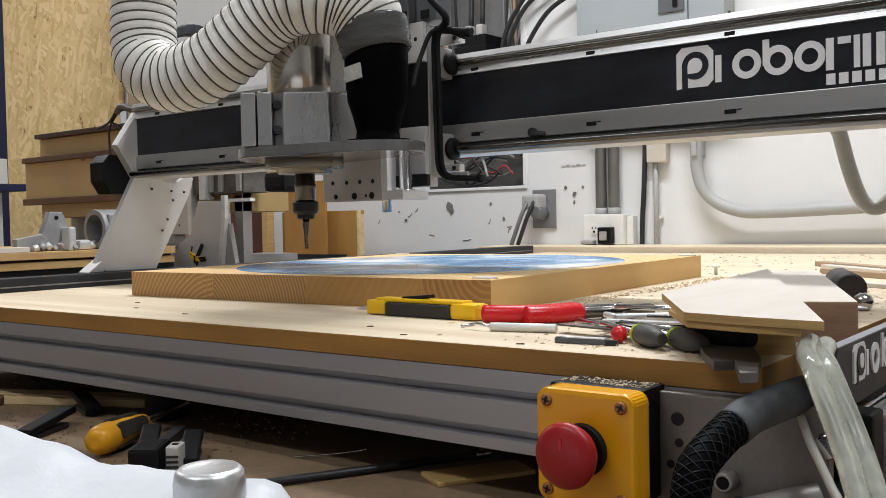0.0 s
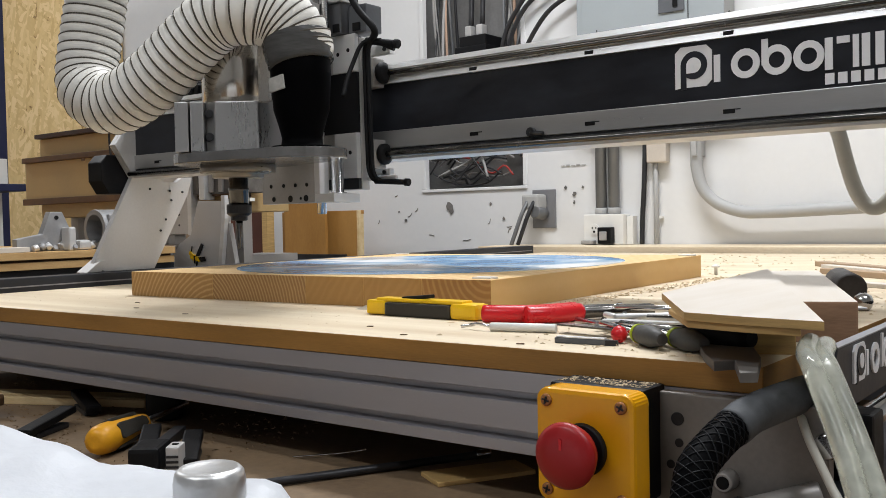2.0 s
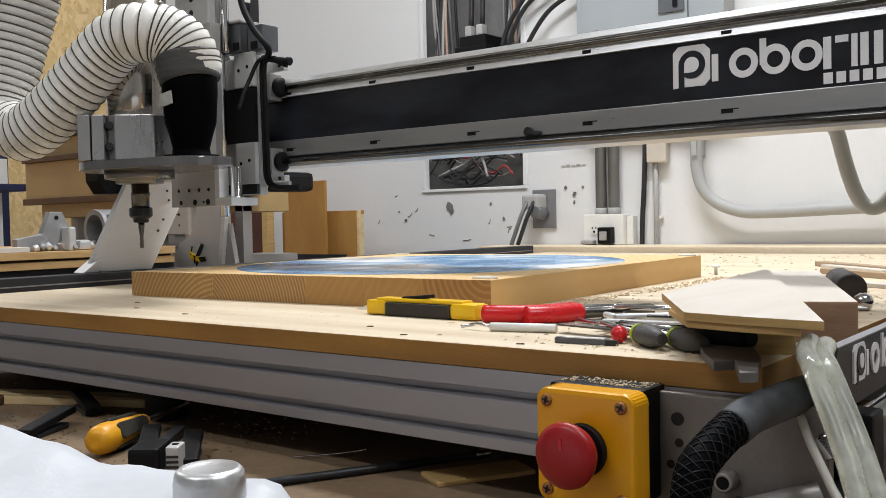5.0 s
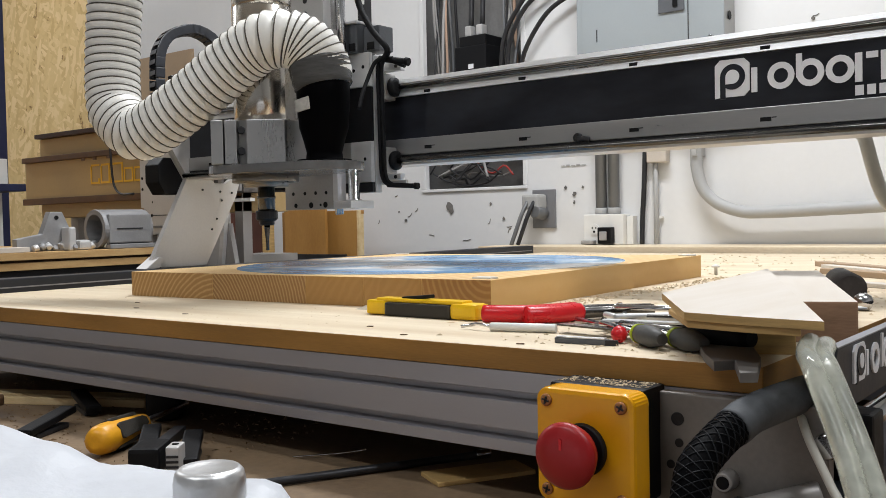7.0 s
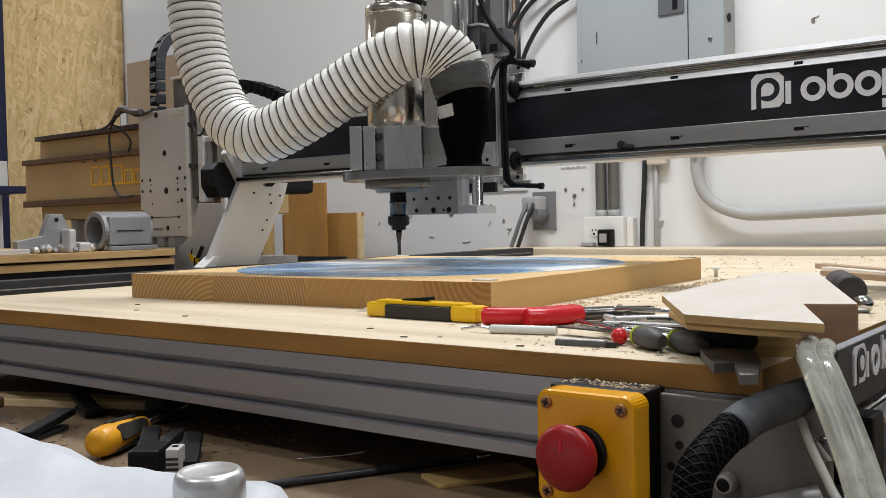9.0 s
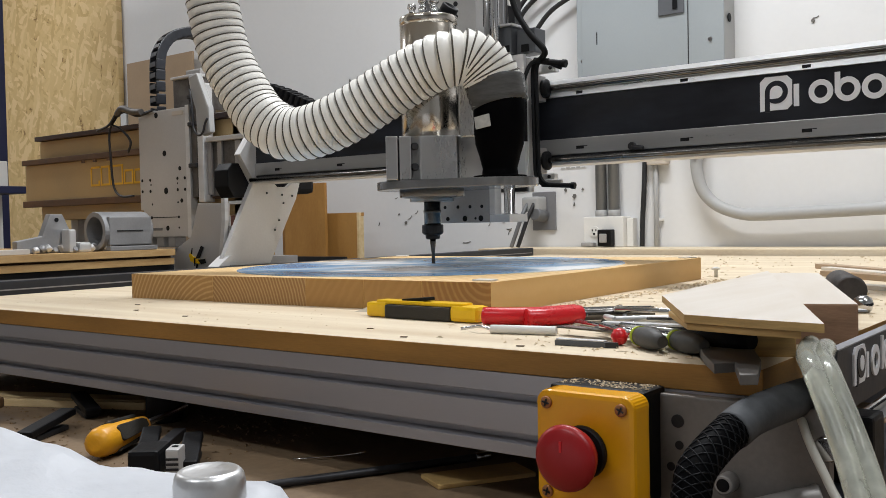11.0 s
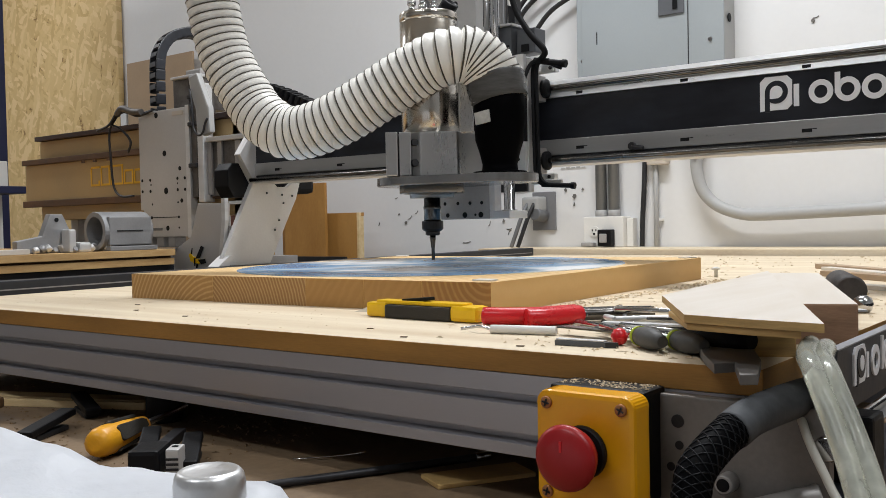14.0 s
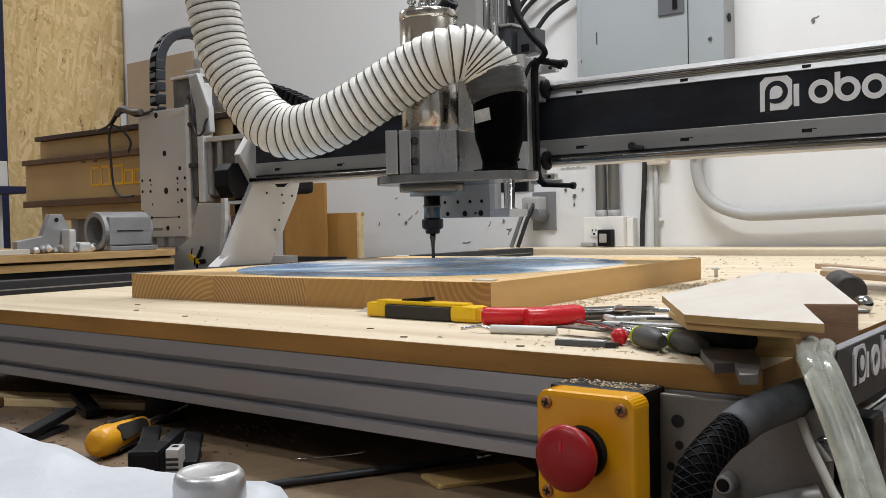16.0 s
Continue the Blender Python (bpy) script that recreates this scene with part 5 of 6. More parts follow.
def second_machine():
    # low table
    th = thing("second_router_table", "layered plywood machine table on black rails", "router table")
    part("top_sheet", B(-4.2, -1.95, -0.3, 0.85, 0.03, 0.0465, bev=0.001), LAYER_WOOD, th, "rough plywood top sheet")
    part("lower_sheet", B(-4.2, -1.955, -0.3, 0.85, 0.008, 0.0245, bev=0.001), LAYER_WOOD, th)
    part("spacer", B(-4.2, -1.97, -0.3, 0.85, 0.0246, 0.0299), RUSTY, th)
    part("frame", B(-4.2, -1.97, -0.3, 0.86, -0.12, 0.0079, bev=0.002), BLACK_RAIL, th)
    for x in (-4.1, -2.1):
        for y in (-0.2, 0.75):
            part("leg", B(x - 0.04, x + 0.04, y - 0.04, y + 0.04, FLOOR_Z, -0.1201), BLACK_RAIL, th)
    # gantry of that machine
    th = thing("second_gantry", "tan painted machine gantry with brown rails and yellow marking", "gantry", m=pose(0.03, 0, 0))
    y = 1.0
    beam = part("beam", B(-2.86, -1.9, y, y + 0.16, 0.13, 0.378, bev=0.002), TAN_PAINT, th, "tan painted box beam")
    part("top_rail", B(-2.855, -1.9, y - 0.02, y + 0.02, 0.3785, 0.392, bev=0.001), DARK_RAIL, th, "dark toothed rail")
    part("guide_rail", B(-2.93, -1.9, y - 0.024, y - 0.0005, 0.305, 0.322, bev=0.002), RUSTY, th)
    part("guide_rail", B(-2.93, -1.9, y - 0.024, y - 0.0005, 0.172, 0.192, bev=0.002), RUSTY, th)
    part("lower_face", B(-2.93, -1.9, y - 0.012, y - 0.0005, 0.1922, 0.3048, bev=0.001), TAN_PAINT, th)
    for x in (-2.58, -2.52, -2.45):
        part("stop_lug", B(x, x + 0.012, y - 0.03, y - 0.0245, 0.296, 0.304), RUSTY, th)
    # marking: outlined plain shapes
    for k, (w, h) in enumerate(((0.046, 0.058), (0.046, 0.058), (0.06, 0.058), (0.044, 0.042), (0.04, 0.042))):
        x = -2.56 + sum((0.052, 0.051, 0.065, 0.048, 0.045)[:k])
        z = 0.226
        for q in ((x, x + w, z, z + 0.006), (x + 0.004, x + w, z + h - 0.006, z + h), (x, x + 0.006, z + 0.006, z + h - 0.006), (x + w - 0.006, x + w, z + 0.006, z + h - 0.006 if k != 0 else z + 0.016)):
            part("marking", B(q[0], q[1], y - 0.0135, y - 0.0121, q[2], q[3]), YELLOW_LINE, beam)
    part("side_leg", B(-1.93, -1.9, y + 0.0, y + 0.03, FLOOR_Z, 0.36), CASTING_DARK, th)
    part("side_leg", B(-2.86, -2.82, y + 0.1, y + 0.15, FLOOR_Z, 0.1298), CASTING_DARK, th)
    # head
    th = thing("second_router", "drilled grey machine head plate with cable chain", "machine head")
    bm = bmesh.new()
    prism(bm, [(-2.222, 0.075), (-2.03, 0.075), (-2.03, 0.414), (-2.235, 0.414), (-2.235, 0.148), (-2.222, 0.148)], 0.952, 0.968, bev=0.0015, m=XZ)
    pl = part("head_plate", bm, ALU_PLATE, th, "large grey drilled plate")
    part("plate_edge", B(-2.0295, -2.014, 0.95, 0.972, 0.072, 0.418, bev=0.001), ALU, th, "bright milled edge strip")
    holes = [(-2.123, 0.298, 0.008), (-2.12, 0.198, 0.009), (-2.117, 0.098, 0.007), (-2.155, 0.402, 0.008), (-2.059, 0.255, 0.006), (-2.054, 0.17, 0.006), (-2.182, 0.163, 0.003), (-2.07, 0.166, 0.003), (-2.186, 0.127, 0.0045), (-2.068, 0.127, 0.004), (-2.068, 0.099, 0.003), (-2.186, 0.216, 0.0025), (-2.07, 0.216, 0.0025)]
    holes += [(x, z, 0.0045) for x in (-2.225, -2.189, -2.07, -2.039) for z in (0.229, 0.199)]
    for x, z, r in holes:
        part("bolt_hole", rod(bmesh.new(), (x, 0.9515, z), (x, 0.9535, z), r, 10), BLACK, pl)
    part("groove", B(-2.184, -2.07, 0.9512, 0.953, 0.126, 0.1282), DARK_STEEL, pl)
    part("worn_label", B(-2.19, -2.14, 0.9505, 0.9518, 0.092, 0.099), CONDUIT_DARK, pl)
    part("label", B(-2.085, -2.04, 0.9505, 0.9518, 0.395, 0.406), CLEAT, pl)
    for x0, x1 in ((-2.215, -2.19), (-2.17, -2.14), (-2.12, -2.09)):
        part("foot_block", B(x0, x1, 0.954, 0.99, 0.047, 0.0748, bev=0.003), CASTING_DARK, th)
    part("rear_box", B(-2.102, -2.035, 0.97, 1.1, 0.4145, 0.49, bev=0.002), OLD_STEEL, th)
    part("cap", B(-2.1, -1.985, 0.96, 1.06, 0.4905, 0.498, bev=0.002), ALU_PLATE, th)
    part("cap_bracket", B(-2.06, -2.0, 0.98, 1.05, 0.4985, 0.515, bev=0.004), CASTING_DARK, th)
    part("slide_post", B(-2.0135, -1.99, 0.956, 1.02, 0.178, 0.49, bev=0.002), OLD_STEEL, th, "dark oily slide post")
    part("slide_strip", B(-1.981, -1.959, 0.95, 0.985, 0.163, 0.47, bev=0.002), ALU, th)
    for z in (0.253, 0.43, 0.36):
        part("slide_clip", B(-2.0136, -1.982, 0.944, 0.9555, z, z + 0.012, bev=0.003), DARK_STEEL, th)
    part("bag", prism(bmesh.new(), [(-1.985, 0.485), (-1.95, 0.492), (-1.925, 0.44), (-1.905, 0.40), (-1.902, 0.337), (-1.931, 0.329), (-1.955, 0.345), (-1.958, 0.40), (-1.975, 0.44)], 0.928, 0.946, bev=0.005, m=XZ), CONDUIT, th, "grey-white plastic bag hung on the head")
    part("bag_wire", tube(bmesh.new(), [(-1.972, 0.924, 0.45), (-1.962, 0.922, 0.40), (-1.96, 0.922, 0.355), (-1.942, 0.921, 0.332), (-1.922, 0.921, 0.336), (-1.912, 0.922, 0.36), (-1.905, 0.924, 0.372)], 0.003, 6, 24), WIRES, th)
    for pts in ([(-2.18, 0.95, 0.415), (-2.225, 0.945, 0.412), (-2.28, 0.94, 0.432), (-2.32, 0.94, 0.41), (-2.355, 0.94, 0.37), (-2.36, 0.945, 0.3), (-2.35, 0.945, 0.22), (-2.31, 0.94, 0.19), (-2.25, 0.94, 0.188)], [(-2.16, 0.945, 0.415), (-2.22, 0.94, 0.405), (-2.28, 0.935, 0.42), (-2.34, 0.935, 0.395), (-2.3, 0.94, 0.375), (-2.26, 0.942, 0.34), (-2.275, 0.945, 0.31)], [(-2.3, 0.93, 0.425), (-2.34, 0.93, 0.39), (-2.4, 0.93, 0.376)]):
        part("cable", tube(bmesh.new(), pts, 0.0034, 8, 36), WIRES, th)
    part("cable_wrap", tube(bmesh.new(), [(-2.2, 0.938, 0.414), (-2.24, 0.935, 0.418), (-2.28, 0.932, 0.43), (-2.305, 0.932, 0.415)], 0.009, 8, 14), OLD_STEEL, th, "dark tape wrapped round the cables")
    turn = Matrix.Translation((-2.19, 0.985, 0)) @ Matrix.Rotation(radians(75), 4, "Z")
    p = curve_points([(0, 0, 0.415), (0, 0, 0.5), (0.005, 0, 0.57), (0.03, 0, 0.616), (0.072, 0, 0.638), (0.115, 0, 0.642), (0.16, 0, 0.62), (0.19, 0, 0.57), (0.206, 0, 0.5)], 21)
    for k in range(21):
        q = p[min(k + 1, 20)] - p[max(k - 1, 0)]
        M = turn @ Matrix.Translation(p[k]) @ Matrix.Rotation(-math.atan2(q.z, q.x), 4, "Y")
        bm = bmesh.new()
        for yy in (-0.028, 0.021):
            box(bm, -0.0145, 0.0145, yy, yy + 0.007, -0.013, 0.013, bev=0.003, m=M)
        box(bm, -0.0062, 0.0062, -0.0209, 0.0209, -0.014, -0.0105, m=M)
        box(bm, -0.0062, 0.0062, -0.0209, 0.0209, 0.0105, 0.014, m=M)
        part("chain_link", bm, CHAIN, th)
    # right end of the second machine: plates with a bee sticker
    th = thing("machine_end_plates", "grey metal end plates with a yellow and black sticker", "machine part")
    bm = bmesh.new()
    prism(bm, [(-2.083, -0.1), (-1.91, -0.1), (-1.889, 0.002), (-1.852, 0.101), (-1.85, 0.157), (-1.96, 0.16), (-1.992, 0.074), (-2.052, 0.044), (-2.083, 0.029)], 0.93, 0.942, bev=0.001, m=XZ)
    pl = part("end_plate", bm, ALU_PLATE, th, "grey plate with a worn face")
    part("flange", prism(bmesh.new(), [(-2.084, -0.1), (-2.07, -0.1), (-2.068, 0.026), (-2.045, 0.047), (-2.052, 0.046), (-2.084, 0.03)], 0.922, 0.9298, m=XZ), ALU, pl)
    part("strut", prism(bmesh.new(), [(-1.88, -0.05), (-1.866, -0.05), (-1.841, 0.115), (-1.841, 0.171), (-1.854, 0.171), (-1.854, 0.115)], 0.918, 0.9296, m=XZ), ALU, pl)
    part("triangle_leg", prism(bmesh.new(), [(-1.85, 0.101), (-1.843, 0.101), (-1.808, -0.06), (-1.872, -0.06)], 0.9305, 0.944, m=XZ), CASTING_DARK, th)
    part("upright", B(-1.965, -1.828, 0.97, 1.05, 0.178, 0.3168, bev=0.002), OLD_STEEL, th, "mottled grey cast block")
    for x in (-1.958, -1.918, -1.85):
        part("upright_rib", B(x, x + 0.016, 0.962, 0.9697, 0.182, 0.3165, bev=0.002), CASTING_DARK, th)
    part("pedestal", B(-2.075, -1.935, 0.9425, 1.25, FLOOR_Z, 0.015), CASTING_DARK, th)
    part("upper_ledge", B(-1.955, -1.80, 0.955, 1.06, 0.317, 0.329, bev=0.002), ALU, th)
    part("white_bar", B(-1.8405, -1.76, 0.93, 0.945, 0.154, 0.162), OUTLET, th)
    part("motor", B(-1.735, -1.66, 0.95, 1.05, 0.175, 0.222, bev=0.012), BLACK, th)
    for dx, dz, r, m_ in ((0.0, 0.012, 0.008, YELLOW), (0.012, 0.008, 0.009, YELLOW), (0.026, 0.005, 0.007, YELLOW), (-0.006, 0.02, 0.006, YELLOW)):
        part("sticker_spot", rod(bmesh.new(), (-1.988 + dx, 0.9299, 0.006 + dz), (-1.988 + dx, 0.9275, 0.006 + dz), r, 14), m_, pl)
    for q in ([(-1.972, 0.018), (-1.948, 0.052), (-1.938, 0.047), (-1.955, 0.02)], [(-1.962, 0.016), (-1.935, 0.018), (-1.93, 0.008), (-1.95, 0.004)], [(-1.978, 0.02), (-1.973, 0.02), (-1.973, 0.0), (-1.978, 0.0)], [(-1.99, 0.03), (-1.986, 0.045), (-1.983, 0.045), (-1.986, 0.03)], [(-1.968, 0.006), (-1.962, 0.006), (-1.966, -0.008), (-1.972, -0.008)]):
        bm = bmesh.new()
        prism(bm, q, 0.9265, 0.9276, m=XZ)
        part("sticker_mark", bm, BLACK, pl)
    # castings on the table
    th = thing("clamp_ring", "grey cast ring clamp lying on the plywood table", "casting")
    bm = lathe(bmesh.new(), [(0.034, 0.0), (0.045, 0.0), (0.046, 0.002), (0.046, 0.13), (0.034, 0.13), (0.034, 0.0)], 32, between((-2.0, 0.66, 0.094), (-2.0, 0.8, 0.094)), smooth=False)
    bmesh.ops.delete(bm, geom=[f for f in bm.faces if len(f.verts) > 4], context="FACES")
    part("ring", bm, CASTING, th)
    part("base", B(-2.03, -1.952, 0.67, 0.8, 0.047, 0.058, bev=0.002), CASTING, th)
    part("slot", B(-1.9535, -1.952, 0.69, 0.76, 0.0925, 0.0955), DARK_STEEL, th)
    part("flat_side", B(-1.966, -1.9535, 0.67, 0.785, 0.06, 0.128, bev=0.003), CASTING, th)
    th = thing("bracket_casting", "grey cast bracket with a pierced lug on the table", "casting")
    bm = bmesh.new()
    prism(bm, [(0.47, 0.047), (0.62, 0.047), (0.615, 0.06), (0.58, 0.135), (0.55, 0.135), (0.53, 0.085), (0.47, 0.075)], -2.02, -2.0, bev=0.002, m=YZ)
    part("body", bm, CASTING, th)
    part("hole", rod(bmesh.new(), (-2.001, 0.565, 0.122), (-1.9985, 0.565, 0.122), 0.005, 10), BLACK, th)
    part("lug", B(-2.0, -1.965, 0.575, 0.592, 0.047, 0.1, bev=0.004), ALU, th)
    part("lug", B(-2.0, -1.965, 0.6, 0.63, 0.047, 0.07, bev=0.006), ALU, th)
    rng = random.Random(11)
    for k in range(14):
        s = rng.uniform(0.006, 0.011)
        single("metal_offcut", rod(bmesh.new(), (0, 0, 0), (s, 0, s), s, 6), (ALU, CASTING)[k % 2], "small grey metal offcut on the plywood table", "offcut", "metal offcuts", m=pose(-1.97 - rng.uniform(0, 0.03), 0.5 + 0.025 * k * 0.7, 0.0465 + s * 0.75, 0, rng.uniform(0, 30), rng.uniform(0, 180)))
    single("wood_strip", B(-2.0, -1.955, 0.4, 0.475, 0.047, 0.058, bev=0.001), PLY_FACE, "short pale wood strip on the plywood table", "offcut")


LAYER_WOOD = mat("rough_layered_plywood", (0.60, 0.40, 0.18), 0.7, 0, 0.25, 12, 160, 0.1, second=(0.40, 0.23, 0.085), stretch=(1, 1.2, 7))
DARK_RAIL = mat("dark_red_brown_rail", (0.05, 0.025, 0.018), 0.5, 0.3, 0.3, 20, 200, 0.05)
CASTING = mat("grey_casting", (0.32, 0.32, 0.325), 0.5, 0.5, 0.15, 18, 200, 0.06)
second_machine()


# ---- tools and scraps on the router table ----
ROLLER = mat("worn_brown_rubber", (0.05, 0.043, 0.04), 0.6, 0, 0.5, 40, 260, 0.15)
HANDLE_GREY = mat("grey_rubber_grip", (0.075, 0.073, 0.07), 0.5, 0, 0.3, 30, 260, 0.08)


def table_clutter():
    M = pose(-0.5987, 0.1485, 0, 0, 0, -2) @ Matrix.Diagonal((1, 1, 0.84, 1))
    th = thing("utility_knife", "yellow and black utility knife lying on the board", "knife", m=M)
    part("nose", B(-0.073, -0.045, -0.011, 0.011, 0.001, 0.019, bev=0.003), YELLOW, th)
    part("grip", B(-0.046, 0.042, -0.0125, 0.0125, 0.0, 0.017, bev=0.003), BLACK_RUBBER, th, "black rubber grip")
    part("spine", B(-0.06, 0.055, -0.009, 0.009, 0.0172, 0.022, bev=0.0015), YELLOW, th)
    part("butt", B(0.041, 0.074, -0.012, 0.012, 0.0003, 0.0195, bev=0.005), YELLOW, th)
    part("slider", B(-0.025, 0.012, -0.005, 0.005, 0.0222, 0.0265, bev=0.001, m=pose(0, 0, 0, 0, -6, 0)), BLACK, th)
    bm = bmesh.new()
    prism(bm, [(-0.073, 0.004), (-0.073, 0.014), (-0.1, 0.004)], -0.0005, 0.0005, m=XZ)
    part("blade", bm, STEEL, th)
    th = thing("red_pliers", "red handled pliers lying on the board", "pliers")
    for pts in ([(-0.514, 0.1325), (-0.495, 0.138), (-0.475, 0.15), (-0.462, 0.17), (-0.452, 0.196)], [(-0.469, 0.1355), (-0.457, 0.15), (-0.447, 0.169), (-0.4425, 0.188)]):
        part("handle", tube(bmesh.new(), [(x, y, 0.0086) for x, y in pts], 0.0085, 14, 22), RED, th)
    for pts in ([(-0.442, 0.186), (-0.42, 0.212), (-0.388, 0.236)], [(-0.4525, 0.194), (-0.427, 0.217), (-0.393, 0.241)]):
        part("jaw", tube(bmesh.new(), [(x, y, 0.008) for x, y in pts], 0.006, 8, 12), DARK_STEEL_GLOSS, th)
    th = thing("deburring_tool", "slim tool with white shaft and red ball end", "tool", m=pose(-0.4695, 0.0785, 0.0, 0, 0, 14))
    part("shaft", rod(bmesh.new(), (0.0, 0, 0.004), (0.06, 0, 0.004), 0.004, 10), OUTLET, th)
    part("hook", tube(bmesh.new(), [(0.0, 0, 0.004), (-0.012, 0.002, 0.006), (-0.022, 0.008, 0.004), (-0.03, 0.004, 0.003)], 0.0015, 6, 14), STEEL, th)
    single("red_ball_knob", lathe(bmesh.new(), [(0.001, -0.0068), (0.0045, -0.0052), (0.0066, -0.001), (0.0066, 0.001), (0.0045, 0.0052), (0.001, 0.0068)], 18), RED, "small glossy red ball knob", "knob", m=pose(-0.3363, 0.0616, 0.0068))
    th = thing("marker_pen", "short dark grey metal scriber with bright top", "scriber", m=pose(-0.381, 0.0415, 0.0, 0, 0, 4))
    part("barrel", B(0, 0.043, -0.0035, 0.0035, 0, 0.0045, bev=0.0008), GREY_BOX, th)
    part("bright_side", B(0.001, 0.042, -0.003, 0.003, 0.0046, 0.0056, bev=0.0003), ALU, th)
    bm = bmesh.new()
    prism(bm, [(0.043, -0.0033), (0.052, -0.001), (0.052, 0.001), (0.043, 0.0033)], 0.0001, 0.0043)
    part("tip", bm, DARK_STEEL, th)
    for k, (x, y, a, L, lab, mt) in enumerate(((-0.306, 0.05, -40, 0.046, "dark grey rubber tool handle with lime band", HANDLE_GREY), (-0.272, 0.042, -36, 0.044, "dark grey rubber tool handle with lime band", HANDLE_GREY), (-0.2535, 0.052, -20, 0.06, "black rubber tool handle under the plywood scrap", RUBBER))):
        th = thing("tool_handle", lab, "tool handle", "rubber handles", m=pose(x, y, 0.0085 if k < 2 else 0.0122, 0, 90, a))
        q = 0.7 if k < 2 else 1.0
        part("grip", lathe(bmesh.new(), [(q * r, w) for r, w in ((0.004, -L / 2), (0.0095, -L / 2 + 0.004), (0.0118, -0.004), (0.0118, 0.006), (0.009, L / 2 - 0.008), (0.006, L / 2))], 18), mt, th)
        if k < 2:
            part("lime_band", lathe(bmesh.new(), [(0.0064, -L / 2 + 0.002), (0.0074, -L / 2 + 0.004), (0.0078, -L / 2 + 0.008)], 18), GREEN, th)
        part("shank", rod(bmesh.new(), (0, 0, -L / 2), (0, 0, -L / 2 - 0.07), 0.003, 8), STEEL, th)
    rng = random.Random(21)
    for k in range(7):
        x, y = -0.42 + 0.02 * k + rng.uniform(-0.01, 0.01), 0.13 + rng.uniform(-0.05, 0.06)
        L = rng.uniform(0.05, 0.12)
        single("steel_bit", rod(bmesh.new(), (0, 0, 0), (L, 0, 0), rng.uniform(0.0022, 0.0045), 8, 0.0015), (STEEL, DARK_STEEL_GLOSS, STEEL)[k % 3], "slim steel bit or key lying loose on the board", "tool bit", "loose bits", m=pose(x, y, 0.0045, 0, 0, rng.uniform(-50, 40)))
    for k in range(4):
        single("metal_ruler", B(0, 0.09 + 0.02 * k, -0.006, 0.006, 0, 0.0015), ALU if k % 2 else DARK_STEEL_GLOSS, "thin metal strip lying among the tools", "strip", "metal strips", m=pose(-0.41 + 0.03 * k, 0.10 + 0.02 * k, 0.0065 + 0.003 * k, 0, 0, -12 + 17 * k))
    for k, (x, y, L, a) in enumerate(((-0.40, 0.165, 0.10, 28), (-0.395, 0.185, 0.11, 12), (-0.385, 0.15, 0.09, 40), (-0.41, 0.20, 0.12, 5), (-0.37, 0.13, 0.08, 52), (-0.375, 0.175, 0.1, 20))):
        th = thing("hex_key", "bent steel key lying in the heap of tools", "hex key", "hex keys", m=pose(x, y, 0.003 + 0.0035 * (k % 4), 0, 0, a))
        part("arm", rod(bmesh.new(), (0, 0, 0), (L, 0, 0), 0.0028, 6), (STEEL, DARK_STEEL, ALU)[k % 3], th)
        part("short_arm", rod(bmesh.new(), (0, -0.0005, 0), (-0.004, 0.022, 0.0), 0.0028, 6), (STEEL, DARK_STEEL, ALU)[k % 3], th)
    # caliper hanging over the front edge
    th = thing("caliper", "grey steel caliper jaw overhanging the board edge", "caliper")
    bm = bmesh.new()
    prism(bm, [(-0.276, 0.066), (-0.248, 0.094), (-0.204, -0.003), (-0.1865, -0.06), (-0.195, -0.066), (-0.214, -0.022), (-0.223, -0.034), (-0.243, 0.0)], 0.0005, 0.0068, bev=0.0006)
    part("jaw", bm, CALIPER, th)
    part("slide", B(-0.022, 0.02, -0.03, 0.03, 0.007, 0.016, bev=0.002, m=pose(-0.262, 0.1, 0, 0, 0, 27)), BLACK, th)
    # plywood scrap resting on the timber offcut and the tools
    bm = bmesh.new()
    prism(bm, [(-0.318, 0.10), (-0.242, -0.034), (-0.20, -0.044), (-0.152, -0.05), (-0.352, 0.455)], 0.0316, 0.0368)
    for f in bm.faces:
        f.material_index = 0 if abs(f.normal.z) > 0.5 else 1
    sc = thing("plywood_scrap", "thin pale plywood scrap lying over tools and timber", "plywood scrap")
    part("face_sheet", bm, (PLY_FACE, PLY_EDGE), sc)
    part("split_layer", prism(bmesh.new(), [(-0.285, 0.038), (-0.241, -0.0325), (-0.20, -0.0425), (-0.166, -0.0455), (-0.19, 0.02), (-0.23, 0.05)], 0.0268, 0.0313, bev=0.0012), PLY_EDGE, sc, "splitting orange-brown inner layer")
    single("timber_prop", B(-0.013, 0.015, -0.014, 0.014, 0.0, 0.0266, bev=0.001), PLY_EDGE, "short rough pine block propping the plywood scrap", "offcut", m=pose(-0.2215, 0.07, 0, 0, 0, 24))
    M = pose(-0.252, 0.325, 0.0, 0, 0, 19.6)
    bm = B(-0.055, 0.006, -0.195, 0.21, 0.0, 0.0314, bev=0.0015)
    # top face pale, all other faces darker brown
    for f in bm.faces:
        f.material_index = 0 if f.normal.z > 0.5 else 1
    single("timber_offcut", bm, (PLY_FACE, WOOD_DARK), "timber offcut with pale top and darker brown sides", "timber", m=M)
    single("dark_roller", rod(bmesh.new(), (-0.264, 0.455, 0.0165), (-0.305, 0.565, 0.0165), 0.0165, 20), ROLLER, "dark rubber roller lying behind the timber", "roller")
